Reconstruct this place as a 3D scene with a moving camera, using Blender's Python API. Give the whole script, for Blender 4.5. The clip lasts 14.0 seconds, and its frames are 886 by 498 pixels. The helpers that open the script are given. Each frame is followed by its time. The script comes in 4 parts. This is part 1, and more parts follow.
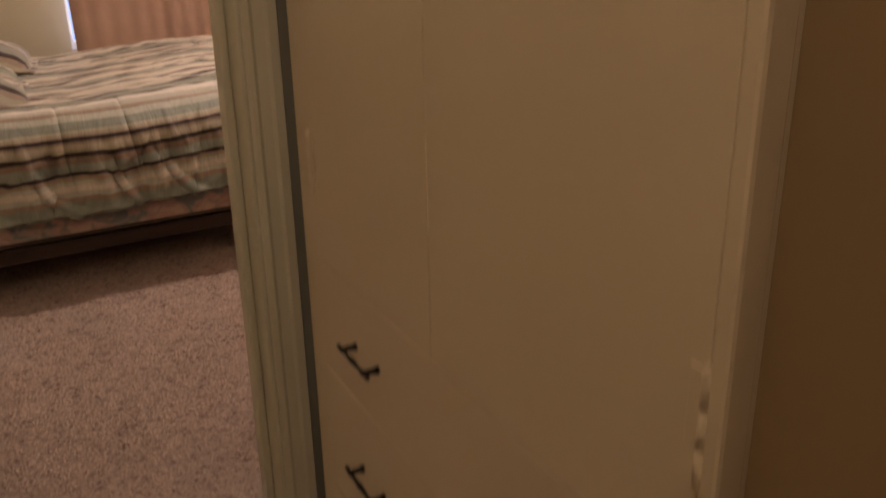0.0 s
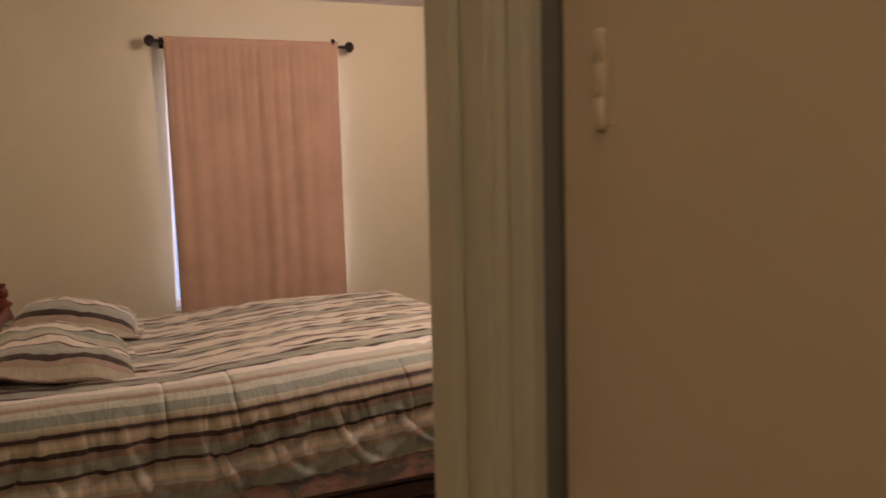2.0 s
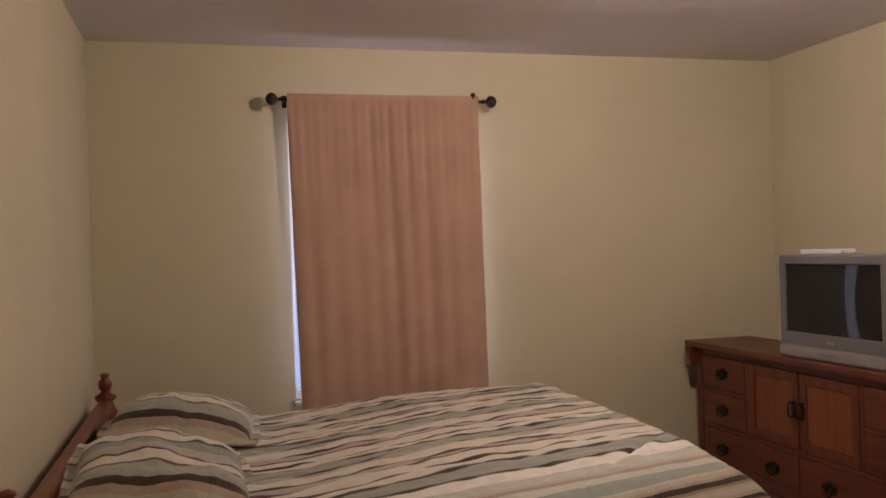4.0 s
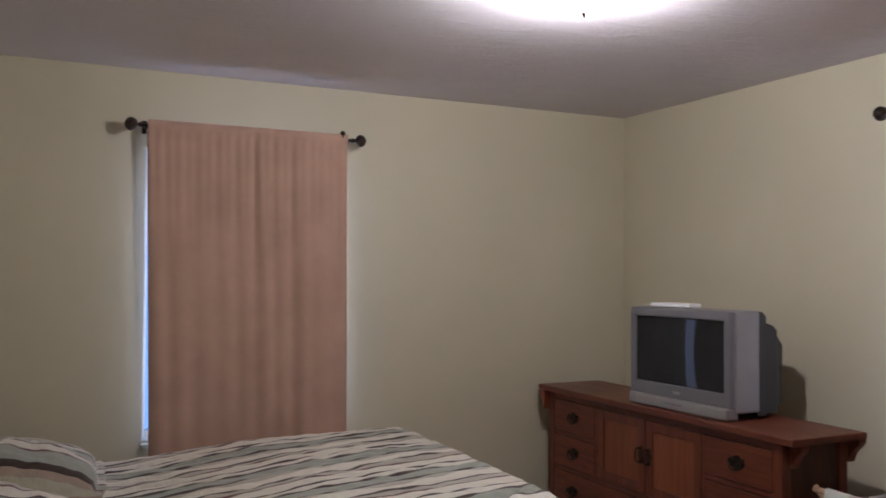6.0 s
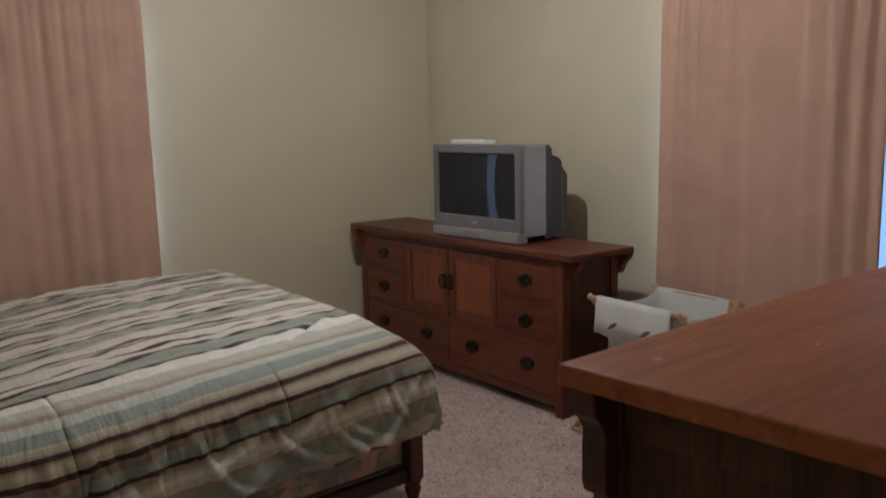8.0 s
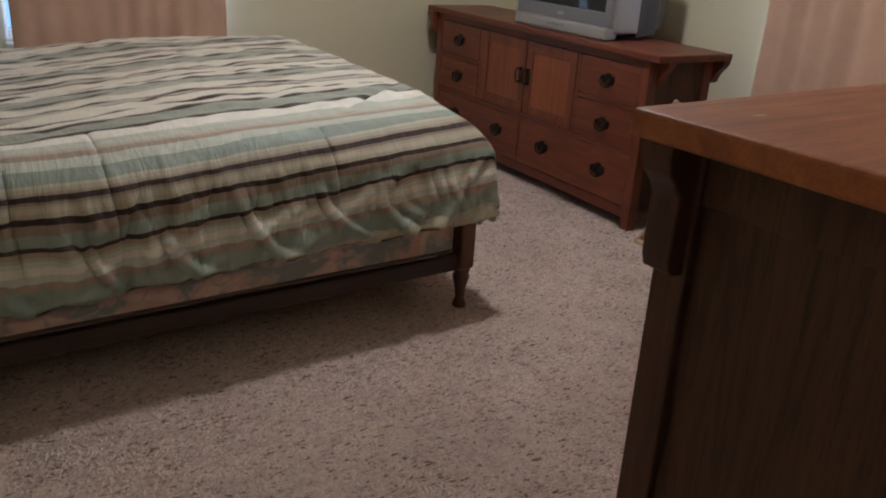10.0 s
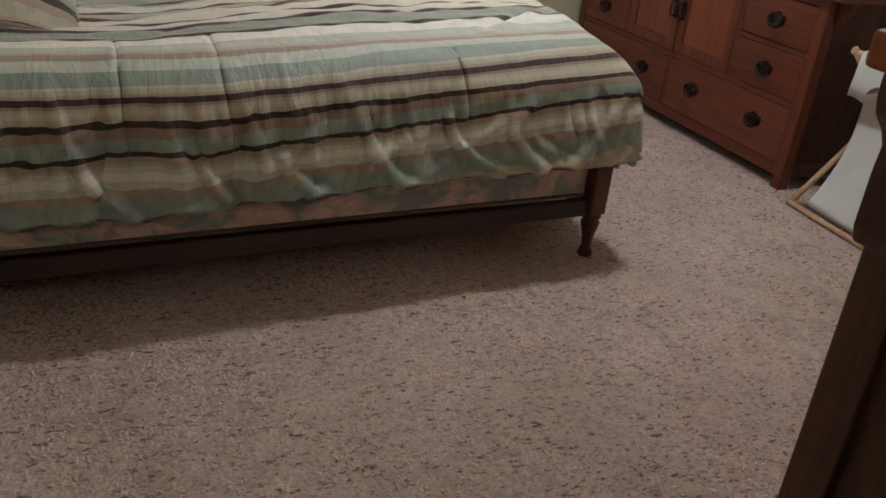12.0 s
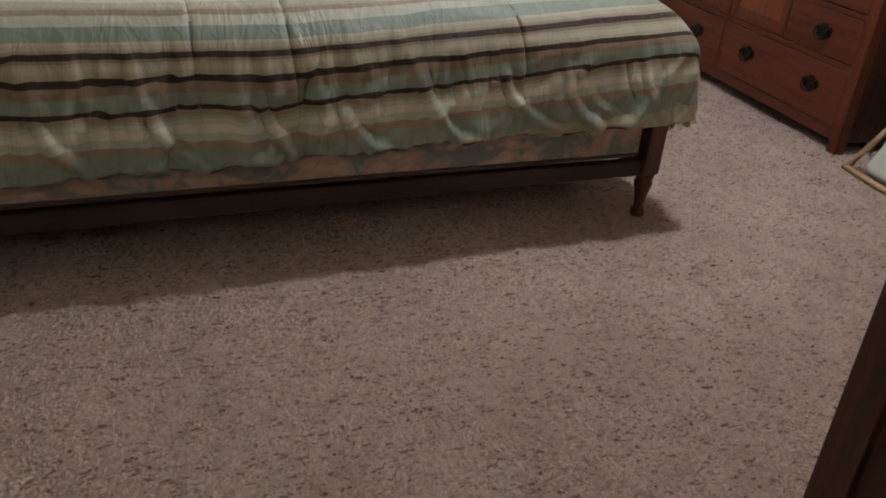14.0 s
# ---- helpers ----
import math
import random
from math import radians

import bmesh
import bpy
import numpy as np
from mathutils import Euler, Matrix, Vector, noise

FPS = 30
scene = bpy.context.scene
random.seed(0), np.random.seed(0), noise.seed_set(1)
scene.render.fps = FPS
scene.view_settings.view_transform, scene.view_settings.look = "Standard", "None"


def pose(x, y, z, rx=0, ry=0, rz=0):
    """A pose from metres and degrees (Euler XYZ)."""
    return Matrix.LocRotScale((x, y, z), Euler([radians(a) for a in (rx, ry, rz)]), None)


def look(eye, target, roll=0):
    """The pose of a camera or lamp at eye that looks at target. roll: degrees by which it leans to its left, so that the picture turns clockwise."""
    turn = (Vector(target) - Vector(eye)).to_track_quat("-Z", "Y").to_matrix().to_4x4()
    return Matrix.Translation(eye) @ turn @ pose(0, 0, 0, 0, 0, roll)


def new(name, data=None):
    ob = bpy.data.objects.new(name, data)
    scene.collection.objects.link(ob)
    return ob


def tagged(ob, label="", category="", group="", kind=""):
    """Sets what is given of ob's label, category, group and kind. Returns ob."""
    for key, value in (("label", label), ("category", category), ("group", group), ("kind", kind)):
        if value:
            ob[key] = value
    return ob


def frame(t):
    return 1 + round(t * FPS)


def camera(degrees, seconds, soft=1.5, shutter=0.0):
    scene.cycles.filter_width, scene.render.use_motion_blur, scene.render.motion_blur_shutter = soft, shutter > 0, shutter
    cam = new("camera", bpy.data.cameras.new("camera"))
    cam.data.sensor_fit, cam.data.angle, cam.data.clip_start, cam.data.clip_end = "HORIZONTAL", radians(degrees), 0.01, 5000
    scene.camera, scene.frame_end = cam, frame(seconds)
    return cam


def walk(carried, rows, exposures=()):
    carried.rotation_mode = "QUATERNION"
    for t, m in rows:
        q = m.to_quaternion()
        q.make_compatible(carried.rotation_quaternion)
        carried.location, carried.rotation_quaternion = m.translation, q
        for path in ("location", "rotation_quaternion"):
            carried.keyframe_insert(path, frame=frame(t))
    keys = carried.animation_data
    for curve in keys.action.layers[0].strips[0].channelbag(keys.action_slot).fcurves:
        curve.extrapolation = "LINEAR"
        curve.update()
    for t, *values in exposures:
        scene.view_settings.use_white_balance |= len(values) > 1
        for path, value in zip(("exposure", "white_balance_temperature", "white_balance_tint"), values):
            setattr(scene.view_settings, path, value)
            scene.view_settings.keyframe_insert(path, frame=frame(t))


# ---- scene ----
# Path: seconds, place, yaw, pitch, roll.
cam = camera(54.36, 14.0, soft=1.6, shutter=0.4)
ROWS = [
    (0.0, -3.335, -5.682, 1.278, -26.85, -20.74, -1.13),
    (0.2, -3.328, -5.672, 1.340, -27.14, -18.90, -1.33),
    (0.5, -3.317, -5.664, 1.346, -26.69, -12.57, -1.37),
    (0.8, -3.326, -5.648, 1.354, -26.50, -8.62, -1.09),
    (1.0, -3.331, -5.620, 1.360, -26.06, -7.19, -0.82),
    (1.2, -3.340, -5.580, 1.364, -25.49, -6.58, -1.38),
    (1.5, -3.367, -5.510, 1.369, -24.73, -5.92, -0.98),
    (2.0, -3.389, -5.295, 1.364, -22.53, -5.00, -1.34),
    (2.5, -3.362, -5.048, 1.373, -18.67, -4.20, -2.50),
    (3.0, -3.337, -4.808, 1.357, -15.36, -2.34, -2.11),
    (3.2, -3.341, -4.731, 1.351, -14.70, -1.66, -2.09),
    (5.5, -3.397, -4.414, 1.436, -21.98, 1.57, -0.09),
    (6.0, -3.437, -4.464, 1.449, -25.76, 1.52, 0.38),
    (6.5, -3.433, -4.474, 1.473, -29.78, 0.49, -0.33),
    (7.0, -3.414, -4.486, 1.454, -33.44, -1.45, -0.95),
    (7.5, -3.433, -4.608, 1.429, -35.80, -4.51, -0.97),
    (8.0, -3.467, -4.664, 1.411, -37.36, -8.52, -1.27),
    (8.5, -3.416, -4.643, 1.372, -37.31, -12.11, -0.93),
    (9.0, -3.387, -4.639, 1.334, -36.26, -14.95, 0.19),
    (11.3, -3.264, -4.395, 1.201, -27.13, -25.87, 6.50),
    (11.5, -3.256, -4.385, 1.197, -26.25, -25.83, 6.40),
    (12.0, -3.256, -4.377, 1.194, -24.45, -25.94, 6.13),
    (12.5, -3.257, -4.369, 1.190, -23.08, -25.86, 5.76),
    (13.0, -3.258, -4.381, 1.171, -21.91, -25.39, 5.66),
    (13.5, -3.258, -4.393, 1.152, -21.30, -25.66, 5.20),
    (14.0, -3.308, -4.431, 1.176, -21.42, -28.15, 5.63),
]
EXPOSURES = [
    (0.0, 0.78, 9700, 38),
    (1.0, 0.55, 9700, 38),
    (2.0, 0.54, 9700, 38),
    (2.5, 0.56, 9800, 40),
    (3.2, 0.28, 10400, 45),
    (4.6, 0.2, 7000, 28),
    (5.5, 0.2, 6400, 28),
    (6.5, 0.22, 6400, 15),
    (7.5, 0.2, 6600, 15),
    (9.0, 0.5, 6600, 14),
    (11.3, 0.74, 6500, 12),
    (14.0, 0.74, 6500, 10),
]
walk(cam, [(t, pose(x, y, z, 90 + pitch, 0, yaw) @ pose(0, 0, 0, 0, 0, roll)) for t, x, y, z, yaw, pitch, roll in ROWS], EXPOSURES)

# ---- daylight and lamps ----
world = bpy.data.worlds.new("dusk_sky")
scene.world = world
world.use_nodes = True
sky = world.node_tree.nodes.new("ShaderNodeTexSky")
sky.sky_type, sky.sun_disc = "NISHITA", False
sky.sun_elevation, sky.sun_rotation = radians(26), radians(153)
world.node_tree.links.new(sky.outputs[0], world.node_tree.nodes["Background"].inputs[0])
world.node_tree.nodes["Background"].inputs[1].default_value = 0.15
sun = new("sun", bpy.data.lights.new("sun", "SUN"))
sun.data.energy, sun.data.angle, sun.data.color = 0.6, radians(10), (1.0, 0.95, 0.88)
sun.matrix_basis = look((6.0, -12.0, 8.0), (0, 0, 1.5))


def lamp(name, place, watts, colour, radius):
    ob = new(name, bpy.data.lights.new(name, "POINT"))
    ob.data.energy, ob.data.color, ob.data.shadow_soft_size = watts, colour, radius
    ob.location = place
    return ob


LAMP = (-1.715, -2.005, 2.33)
lamp("bedroom_bulb", (LAMP[0], LAMP[1], 2.36), 42.5, (0.95, 1.0, 1.02), 0.05)
# Added out of view to light the cupboard; no hall lamp is known.
HALL_FILL = (-3.55, -5.75, 2.33)
lamp("hall_bulb", (HALL_FILL[0], HALL_FILL[1], 2.335), 4.0, (0.90, 1.0, 0.95), 0.14)


def window_light(name, m, wide, high, watts):
    ob = new(name, bpy.data.lights.new(name, "AREA"))
    ob.data.shape, ob.data.size, ob.data.size_y = "RECTANGLE", wide, high
    ob.data.energy, ob.data.color = watts, (0.60, 0.72, 1.0)
    ob.matrix_basis = m


window_light("sky_in_window_north", pose(-2.412, 0.046, 1.33, -90, 0, 0), 0.98, 1.42, 9)
window_light("sky_in_window_east", pose(0.046, -2.52, 1.33, 0, 90, 0), 1.42, 1.02, 10)


# ---- materials ----
class Mat:
    """A node material with small shorthands."""

    def __init__(self, name, rough=0.6, metal=0.0, spec=0.5):
        self.m = bpy.data.materials.new(name)
        self.m.use_nodes = True
        self.t = self.m.node_tree
        self.b = self.t.nodes["Principled BSDF"]
        self.b.inputs["Roughness"].default_value = rough
        self.b.inputs["Metallic"].default_value = metal
        self.b.inputs["Specular IOR Level"].default_value = spec

    def node(self, kind, **values):
        n = self.t.nodes.new(kind)
        for k, v in values.items():
            n.inputs[k.replace("_", " ")].default_value = v
        return n

    def link(self, a, b):
        self.t.links.new(a, b)

    def coords(self, scale=(1, 1, 1), which="Object"):
        c, m = self.t.nodes.new("ShaderNodeTexCoord"), self.t.nodes.new("ShaderNodeMapping")
        m.inputs["Scale"].default_value = scale
        self.link(c.outputs[which], m.inputs[0])
        return m.outputs[0]

    def noise(self, vector, scale, detail=4.0, rough=0.55, distort=0.0):
        n = self.node("ShaderNodeTexNoise", Scale=scale, Detail=detail, Roughness=rough, Distortion=distort)
        self.link(vector, n.inputs["Vector"])
        return n.outputs["Fac"]

    def ramp(self, fac, stops, constant=False):
        r = self.t.nodes.new("ShaderNodeValToRGB")
        r.color_ramp.interpolation = "CONSTANT" if constant else "LINEAR"
        while len(r.color_ramp.elements) < len(stops):
            r.color_ramp.elements.new(0.5)
        for e, (at, col) in zip(r.color_ramp.elements, stops):
            e.position, e.color = at, (*col, 1)
        self.link(fac, r.inputs[0])
        return r.outputs[0]

    def mix(self, fac, a, b, kind="MIX"):
        n = self.t.nodes.new("ShaderNodeMix")
        n.data_type, n.blend_type = "RGBA", kind
        for v, socket in ((fac, n.inputs[0]), (a, n.inputs[6]), (b, n.inputs[7])):
            if isinstance(v, (int, float)):
                socket.default_value = v
            elif isinstance(v, tuple):
                socket.default_value = (*v, 1)
            else:
                self.link(v, socket)
        return n.outputs[2]

    def maths(self, op, a, b=0.0):
        n = self.t.nodes.new("ShaderNodeMath")
        n.operation = op
        for v, socket in ((a, n.inputs[0]), (b, n.inputs[1])):
            if isinstance(v, (int, float)):
                socket.default_value = v
            else:
                self.link(v, socket)
        return n.outputs[0]

    def bump(self, height, strength, distance):
        n = self.node("ShaderNodeBump", Strength=strength, Distance=distance)
        self.link(height, n.inputs["Height"])
        if self.b.inputs["Normal"].is_linked:
            self.link(self.b.inputs["Normal"].links[0].from_socket, n.inputs["Normal"])
        self.link(n.outputs[0], self.b.inputs["Normal"])

    def colour(self, socket):
        self.link(socket, self.b.inputs["Base Color"])
        return self

    def rough(self, fac, low, high):
        n = self.node("ShaderNodeMapRange")
        n.inputs["To Min"].default_value, n.inputs["To Max"].default_value = low, high
        self.link(fac, n.inputs["Value"])
        self.link(n.outputs[0], self.b.inputs["Roughness"])


def painted(name, col, grain=260.0, rough=0.55, depth=0.0012, dirt=0.06):
    k = Mat(name, rough)
    v = k.coords()
    big, fine = k.noise(v, 1.3, 5), k.noise(v, grain, 3)
    dark = tuple(c * (1 - dirt) for c in col)
    light = tuple(min(0.95, c * (1 + dirt * 0.6)) for c in col)
    k.colour(k.ramp(big, [(0.3, dark), (0.7, light)]))
    k.rough(fine, rough - 0.08, rough + 0.1)
    k.bump(fine, 0.35, depth)
    k.bump(k.noise(v, 18.0, 4), 0.15, depth * 2)
    return k.m


def wood(name, dark, mid, light, axis, rough=0.38, plank=0.0):
    """Stained oak; axis is the way the grain runs."""
    k = Mat(name, rough, spec=0.45)
    stretch = [14.0, 14.0, 14.0]
    stretch["xyz".index(axis)] = 0.9
    v = k.coords(tuple(stretch))
    wave = k.noise(v, 2.2, 6, 0.6, 0.9)
    v2 = k.coords(tuple(s * 6 for s in stretch))
    pores = k.noise(v2, 3.0, 3, 0.7)
    patch = k.noise(k.coords((2.0, 2.0, 2.0)), 1.6, 3)
    col = k.ramp(wave, [(0.28, dark), (0.5, mid), (0.75, light)])
    col = k.mix(k.ramp(pores, [(0.35, (0.55, 0.55, 0.55)), (0.55, (0, 0, 0))]), col, dark)
    info = k.t.nodes.new("ShaderNodeObjectInfo")
    tone = k.ramp(info.outputs["Random"], [(0.0, (0.86, 0.86, 0.86)), (1.0, (1.1, 1.08, 1.05))])
    col = k.mix(1.0, col, tone, "MULTIPLY")
    col = k.mix(k.ramp(patch, [(0.35, (0.0, 0.0, 0.0)), (0.7, (0.35, 0.35, 0.35))]), col, dark)
    k.colour(col)
    k.rough(patch, rough - 0.08, rough + 0.12)
    k.bump(pores, 0.12, 0.0006)
    return k.m


def metal(name, col, rough=0.4, worn=(0.3, 0.25, 0.2)):
    k = Mat(name, rough, 0.85)
    v = k.coords()
    k.colour(k.ramp(k.noise(v, 60, 5), [(0.4, col), (0.8, worn)]))
    k.rough(k.noise(v, 90, 3), rough - 0.1, rough + 0.15)
    return k.m


def plastic(name, col, rough=0.45, metal_=0.0):
    k = Mat(name, rough, metal_)
    v = k.coords()
    k.colour(k.ramp(k.noise(v, 7, 4), [(0.3, tuple(c * 0.93 for c in col)), (0.7, tuple(min(1, c * 1.05) for c in col))]))
    k.bump(k.noise(v, 500, 2), 0.15, 0.0004)
    return k.m


def cloth(name, col, weave=900.0, rough=0.9, through_=0.0):
    k = Mat(name, rough, spec=0.15)
    v = k.coords()
    k.colour(k.ramp(k.noise(v, 5, 5), [(0.3, tuple(c * 0.9 for c in col)), (0.7, tuple(min(1, c * 1.06) for c in col))]))
    k.bump(k.noise(v, weave, 2), 0.3, 0.0006)
    k.bump(k.noise(v, 14, 4), 0.25, 0.004)
    k.b.inputs["Sheen Weight"].default_value = 0.2
    if through_ > 0:
        mix, tr = k.t.nodes.new("ShaderNodeMixShader"), k.t.nodes.new("ShaderNodeBsdfTranslucent")
        tr.inputs[0].default_value = (*col, 1)
        mix.inputs[0].default_value = through_
        out = k.t.nodes["Material Output"]
        k.link(k.b.outputs[0], mix.inputs[1])
        k.link(tr.outputs[0], mix.inputs[2])
        k.link(mix.outputs[0], out.inputs[0])
    return k.m


WALL = painted("cream_yellow_wall_paint", (0.62, 0.56, 0.405), 240, 0.6)
# The hall wall's lack of light is put into this dark tan.
HALLWALL = painted("shaded_tan_hall_paint", (0.27, 0.18, 0.095), 240, 0.6)
TRIM = painted("off_white_gloss_paint", (0.58, 0.555, 0.44), 120, 0.42, 0.0006)
CUPBOARD = painted("cream_cupboard_paint", (0.66, 0.55, 0.40), 90, 0.4, 0.0007)


def ceiling_paint():
    k = Mat("white_textured_ceiling", 0.85)
    v = k.coords()
    k.colour(k.ramp(k.noise(v, 1.1, 4), [(0.3, (0.66, 0.615, 0.63)), (0.7, (0.74, 0.69, 0.705))]))
    k.bump(k.noise(v, 34, 5, 0.65), 0.5, 0.006)
    k.bump(k.noise(k.coords((1.0, 3.2, 1.0)), 3.5, 3, 0.5, 1.5), 0.24, 0.03)
    return k.m


def slit_shade(k):
    """Shade in the slits between leaning tufts, as a colour mask: short streaks that mostly run one way, bunched in
    places.
    """
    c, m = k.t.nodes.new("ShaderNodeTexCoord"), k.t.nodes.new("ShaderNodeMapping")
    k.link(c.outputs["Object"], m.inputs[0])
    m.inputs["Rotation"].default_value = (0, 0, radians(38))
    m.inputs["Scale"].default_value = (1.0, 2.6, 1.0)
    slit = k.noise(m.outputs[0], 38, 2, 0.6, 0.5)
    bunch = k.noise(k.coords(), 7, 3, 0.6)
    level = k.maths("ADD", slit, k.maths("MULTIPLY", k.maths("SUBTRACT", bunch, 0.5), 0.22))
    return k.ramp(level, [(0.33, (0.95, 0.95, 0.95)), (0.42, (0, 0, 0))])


def carpet_pile():
    k = Mat("taupe_cut_pile_carpet", 0.95, spec=0.1)
    v = k.coords()
    speck = k.noise(v, 95, 3, 0.7)
    blot = k.noise(v, 26, 4, 0.65)
    wide = k.noise(v, 2.2, 4)
    col = k.ramp(speck, [(0.28, (0.30, 0.22, 0.19)), (0.42, (0.42, 0.325, 0.29)), (0.62, (0.48, 0.385, 0.345)), (0.8, (0.55, 0.455, 0.41))])
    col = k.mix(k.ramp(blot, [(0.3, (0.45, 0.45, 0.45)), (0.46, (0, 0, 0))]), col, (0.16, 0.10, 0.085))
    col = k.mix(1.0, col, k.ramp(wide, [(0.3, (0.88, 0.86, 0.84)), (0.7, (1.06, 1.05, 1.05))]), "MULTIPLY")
    # Shade between tufts is mixed into the pile's colour.
    col = k.mix(slit_shade(k), col, (0.17, 0.10, 0.08))
    k.colour(col)
    k.bump(speck, 0.9, 0.012)
    k.bump(blot, 0.6, 0.012)
    k.b.inputs["Sheen Weight"].default_value = 0.25
    return k.m


def tuft_yarn():
    k = Mat("taupe_yarn", 0.95, spec=0.1)
    g = k.t.nodes.new("ShaderNodeNewGeometry")
    v = k.coords()
    col = k.ramp(g.outputs["Random Per Island"], [(0.0, (0.40, 0.29, 0.255)), (0.05, (0.55, 0.43, 0.38)), (0.5, (0.59, 0.475, 0.425)), (1.0, (0.63, 0.515, 0.465))])
    # The same slit shade darkens the yarn's colour.
    col = k.mix(slit_shade(k), col, (0.19, 0.11, 0.085))
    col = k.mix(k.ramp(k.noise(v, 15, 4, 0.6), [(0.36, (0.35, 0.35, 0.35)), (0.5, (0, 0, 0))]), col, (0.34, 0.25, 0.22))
    col = k.mix(1.0, col, k.ramp(k.noise(v, 2.4, 4), [(0.3, (0.86, 0.85, 0.83)), (0.7, (1.08, 1.07, 1.07))]), "MULTIPLY")
    return k.colour(col).m


CEIL, CARPET, TUFT = ceiling_paint(), carpet_pile(), tuft_yarn()
WOOD_Y = wood("red_oak_grain_across", (0.08, 0.018, 0.009), (0.172, 0.043, 0.020), (0.24, 0.068, 0.030), "y")
WOOD_Z = wood("red_oak_grain_upright", (0.08, 0.018, 0.009), (0.165, 0.041, 0.019), (0.23, 0.066, 0.030), "z")
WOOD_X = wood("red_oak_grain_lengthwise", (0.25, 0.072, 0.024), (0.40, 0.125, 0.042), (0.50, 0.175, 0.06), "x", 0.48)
PANEL = wood("amber_oak_panel", (0.17, 0.043, 0.018), (0.235, 0.066, 0.027), (0.28, 0.088, 0.036), "z")
# Oak darkened for the furniture ends, so their shade sits in the colour.
SHADED_END = wood("shaded_oak_end_panel", (0.03, 0.013, 0.007), (0.11, 0.047, 0.025), (0.16, 0.07, 0.037), "z", 0.55)
CHERRY = wood("cherry_red_bed_wood", (0.11, 0.018, 0.009), (0.21, 0.038, 0.017), (0.28, 0.06, 0.025), "z", 0.3)
DARKRAIL = wood("dark_bed_rail", (0.018, 0.009, 0.006), (0.04, 0.02, 0.013), (0.06, 0.03, 0.02), "x", 0.5)
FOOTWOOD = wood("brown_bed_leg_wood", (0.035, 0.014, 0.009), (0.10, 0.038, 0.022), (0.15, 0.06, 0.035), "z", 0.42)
PALEWOOD = wood("pale_hamper_wood", (0.42, 0.26, 0.15), (0.58, 0.40, 0.25), (0.66, 0.49, 0.32), "x", 0.55)
# Dark colour for strips that stand in for shade inside gaps.
SHADOWGAP = plastic("painted_gap_shade", (0.2, 0.2, 0.165), 0.9)
BRONZE = metal("oil_rubbed_bronze", (0.03, 0.022, 0.018), 0.4, (0.09, 0.06, 0.045))
PULL = metal("black_iron_pull", (0.022, 0.018, 0.016), 0.45, (0.06, 0.05, 0.04))
ANTIQUE = metal("antique_brass_bail", (0.03, 0.023, 0.018), 0.45, (0.09, 0.065, 0.05))
SILVER = plastic("silver_tv_plastic", (0.31, 0.295, 0.275), 0.45, 0.25)
BEZEL = plastic("grey_tv_bezel", (0.17, 0.165, 0.17), 0.4, 0.15)
TVBACK = plastic("charcoal_tv_shell", (0.048, 0.044, 0.038), 0.6)
WHITE = plastic("white_plastic", (0.82, 0.82, 0.80), 0.4)
VINYL = plastic("white_vinyl_window", (0.78, 0.79, 0.80), 0.4)
CURTAIN = cloth("terracotta_curtain_cloth", (0.585, 0.372, 0.277), 700, 0.9, 0.05)
LINING = cloth("white_curtain_lining", (0.78, 0.78, 0.76), 700, 0.9, 0.08)
CANVAS = cloth("white_canvas", (0.70, 0.70, 0.66), 600, 0.92, 0.1)
DARKCLOTH = cloth("black_patch_cloth", (0.022, 0.02, 0.02))
STITCH = cloth("brown_embroidery", (0.16, 0.09, 0.06))


def screen_glass():
    k = Mat("dark_crt_glass", 0.03, spec=0.13)
    v = k.coords()
    k.colour(k.ramp(k.noise(v, 3, 3), [(0.3, (0.020, 0.021, 0.022)), (0.7, (0.032, 0.033, 0.034))]))
    return k.m


def clear_glass():
    k = Mat("window_glass", 0.02)
    k.b.inputs["Transmission Weight"].default_value = 1.0
    k.b.inputs["IOR"].default_value = 1.45
    return k.m


def lamp_glass():
    k = Mat("lit_frosted_glass", 0.5)
    k.b.inputs["Base Color"].default_value = (0.9, 0.86, 0.8, 1)
    k.b.inputs["Emission Color"].default_value = (1.0, 0.9, 0.76, 1)
    k.b.inputs["Emission Strength"].default_value = 4.0
    return k.m


SCREEN, GLASS, DOME = screen_glass(), clear_glass(), lamp_glass()

CREAM, SAND, TAN, BROWN, BLACK = (0.70, 0.66, 0.57), (0.50, 0.445, 0.35), (0.36, 0.275, 0.21), (0.085, 0.05, 0.04), (0.036, 0.018, 0.012)
SAGE, PALESAGE, OLIVE, ICE, UMBER = (0.265, 0.315, 0.265), (0.51, 0.535, 0.465), (0.42, 0.385, 0.285), (0.80, 0.77, 0.71), (0.28, 0.205, 0.155)
TOPSAGE, TAUPE, WINE = (0.33, 0.345, 0.29), (0.46, 0.42, 0.35), (0.12, 0.047, 0.038)
HANG = [(0.0, OLIVE), (0.155, SAGE), (0.209, TAN), (0.228, PALESAGE), (0.25, CREAM), (0.268, PALESAGE), (0.281, OLIVE), (0.288, TAN), (0.297, BLACK), (0.311, SAGE), (0.343, UMBER), (0.365, BLACK),
        (0.379, OLIVE), (0.392, SAND), (0.409, OLIVE), (0.415, UMBER), (0.424, BLACK), (0.441, TAN), (0.449, OLIVE), (0.459, SAND), (0.466, SAGE), (0.506, PALESAGE), (0.536, TAN), (0.556, SAND), (0.574, PALESAGE), (0.619, ICE)]
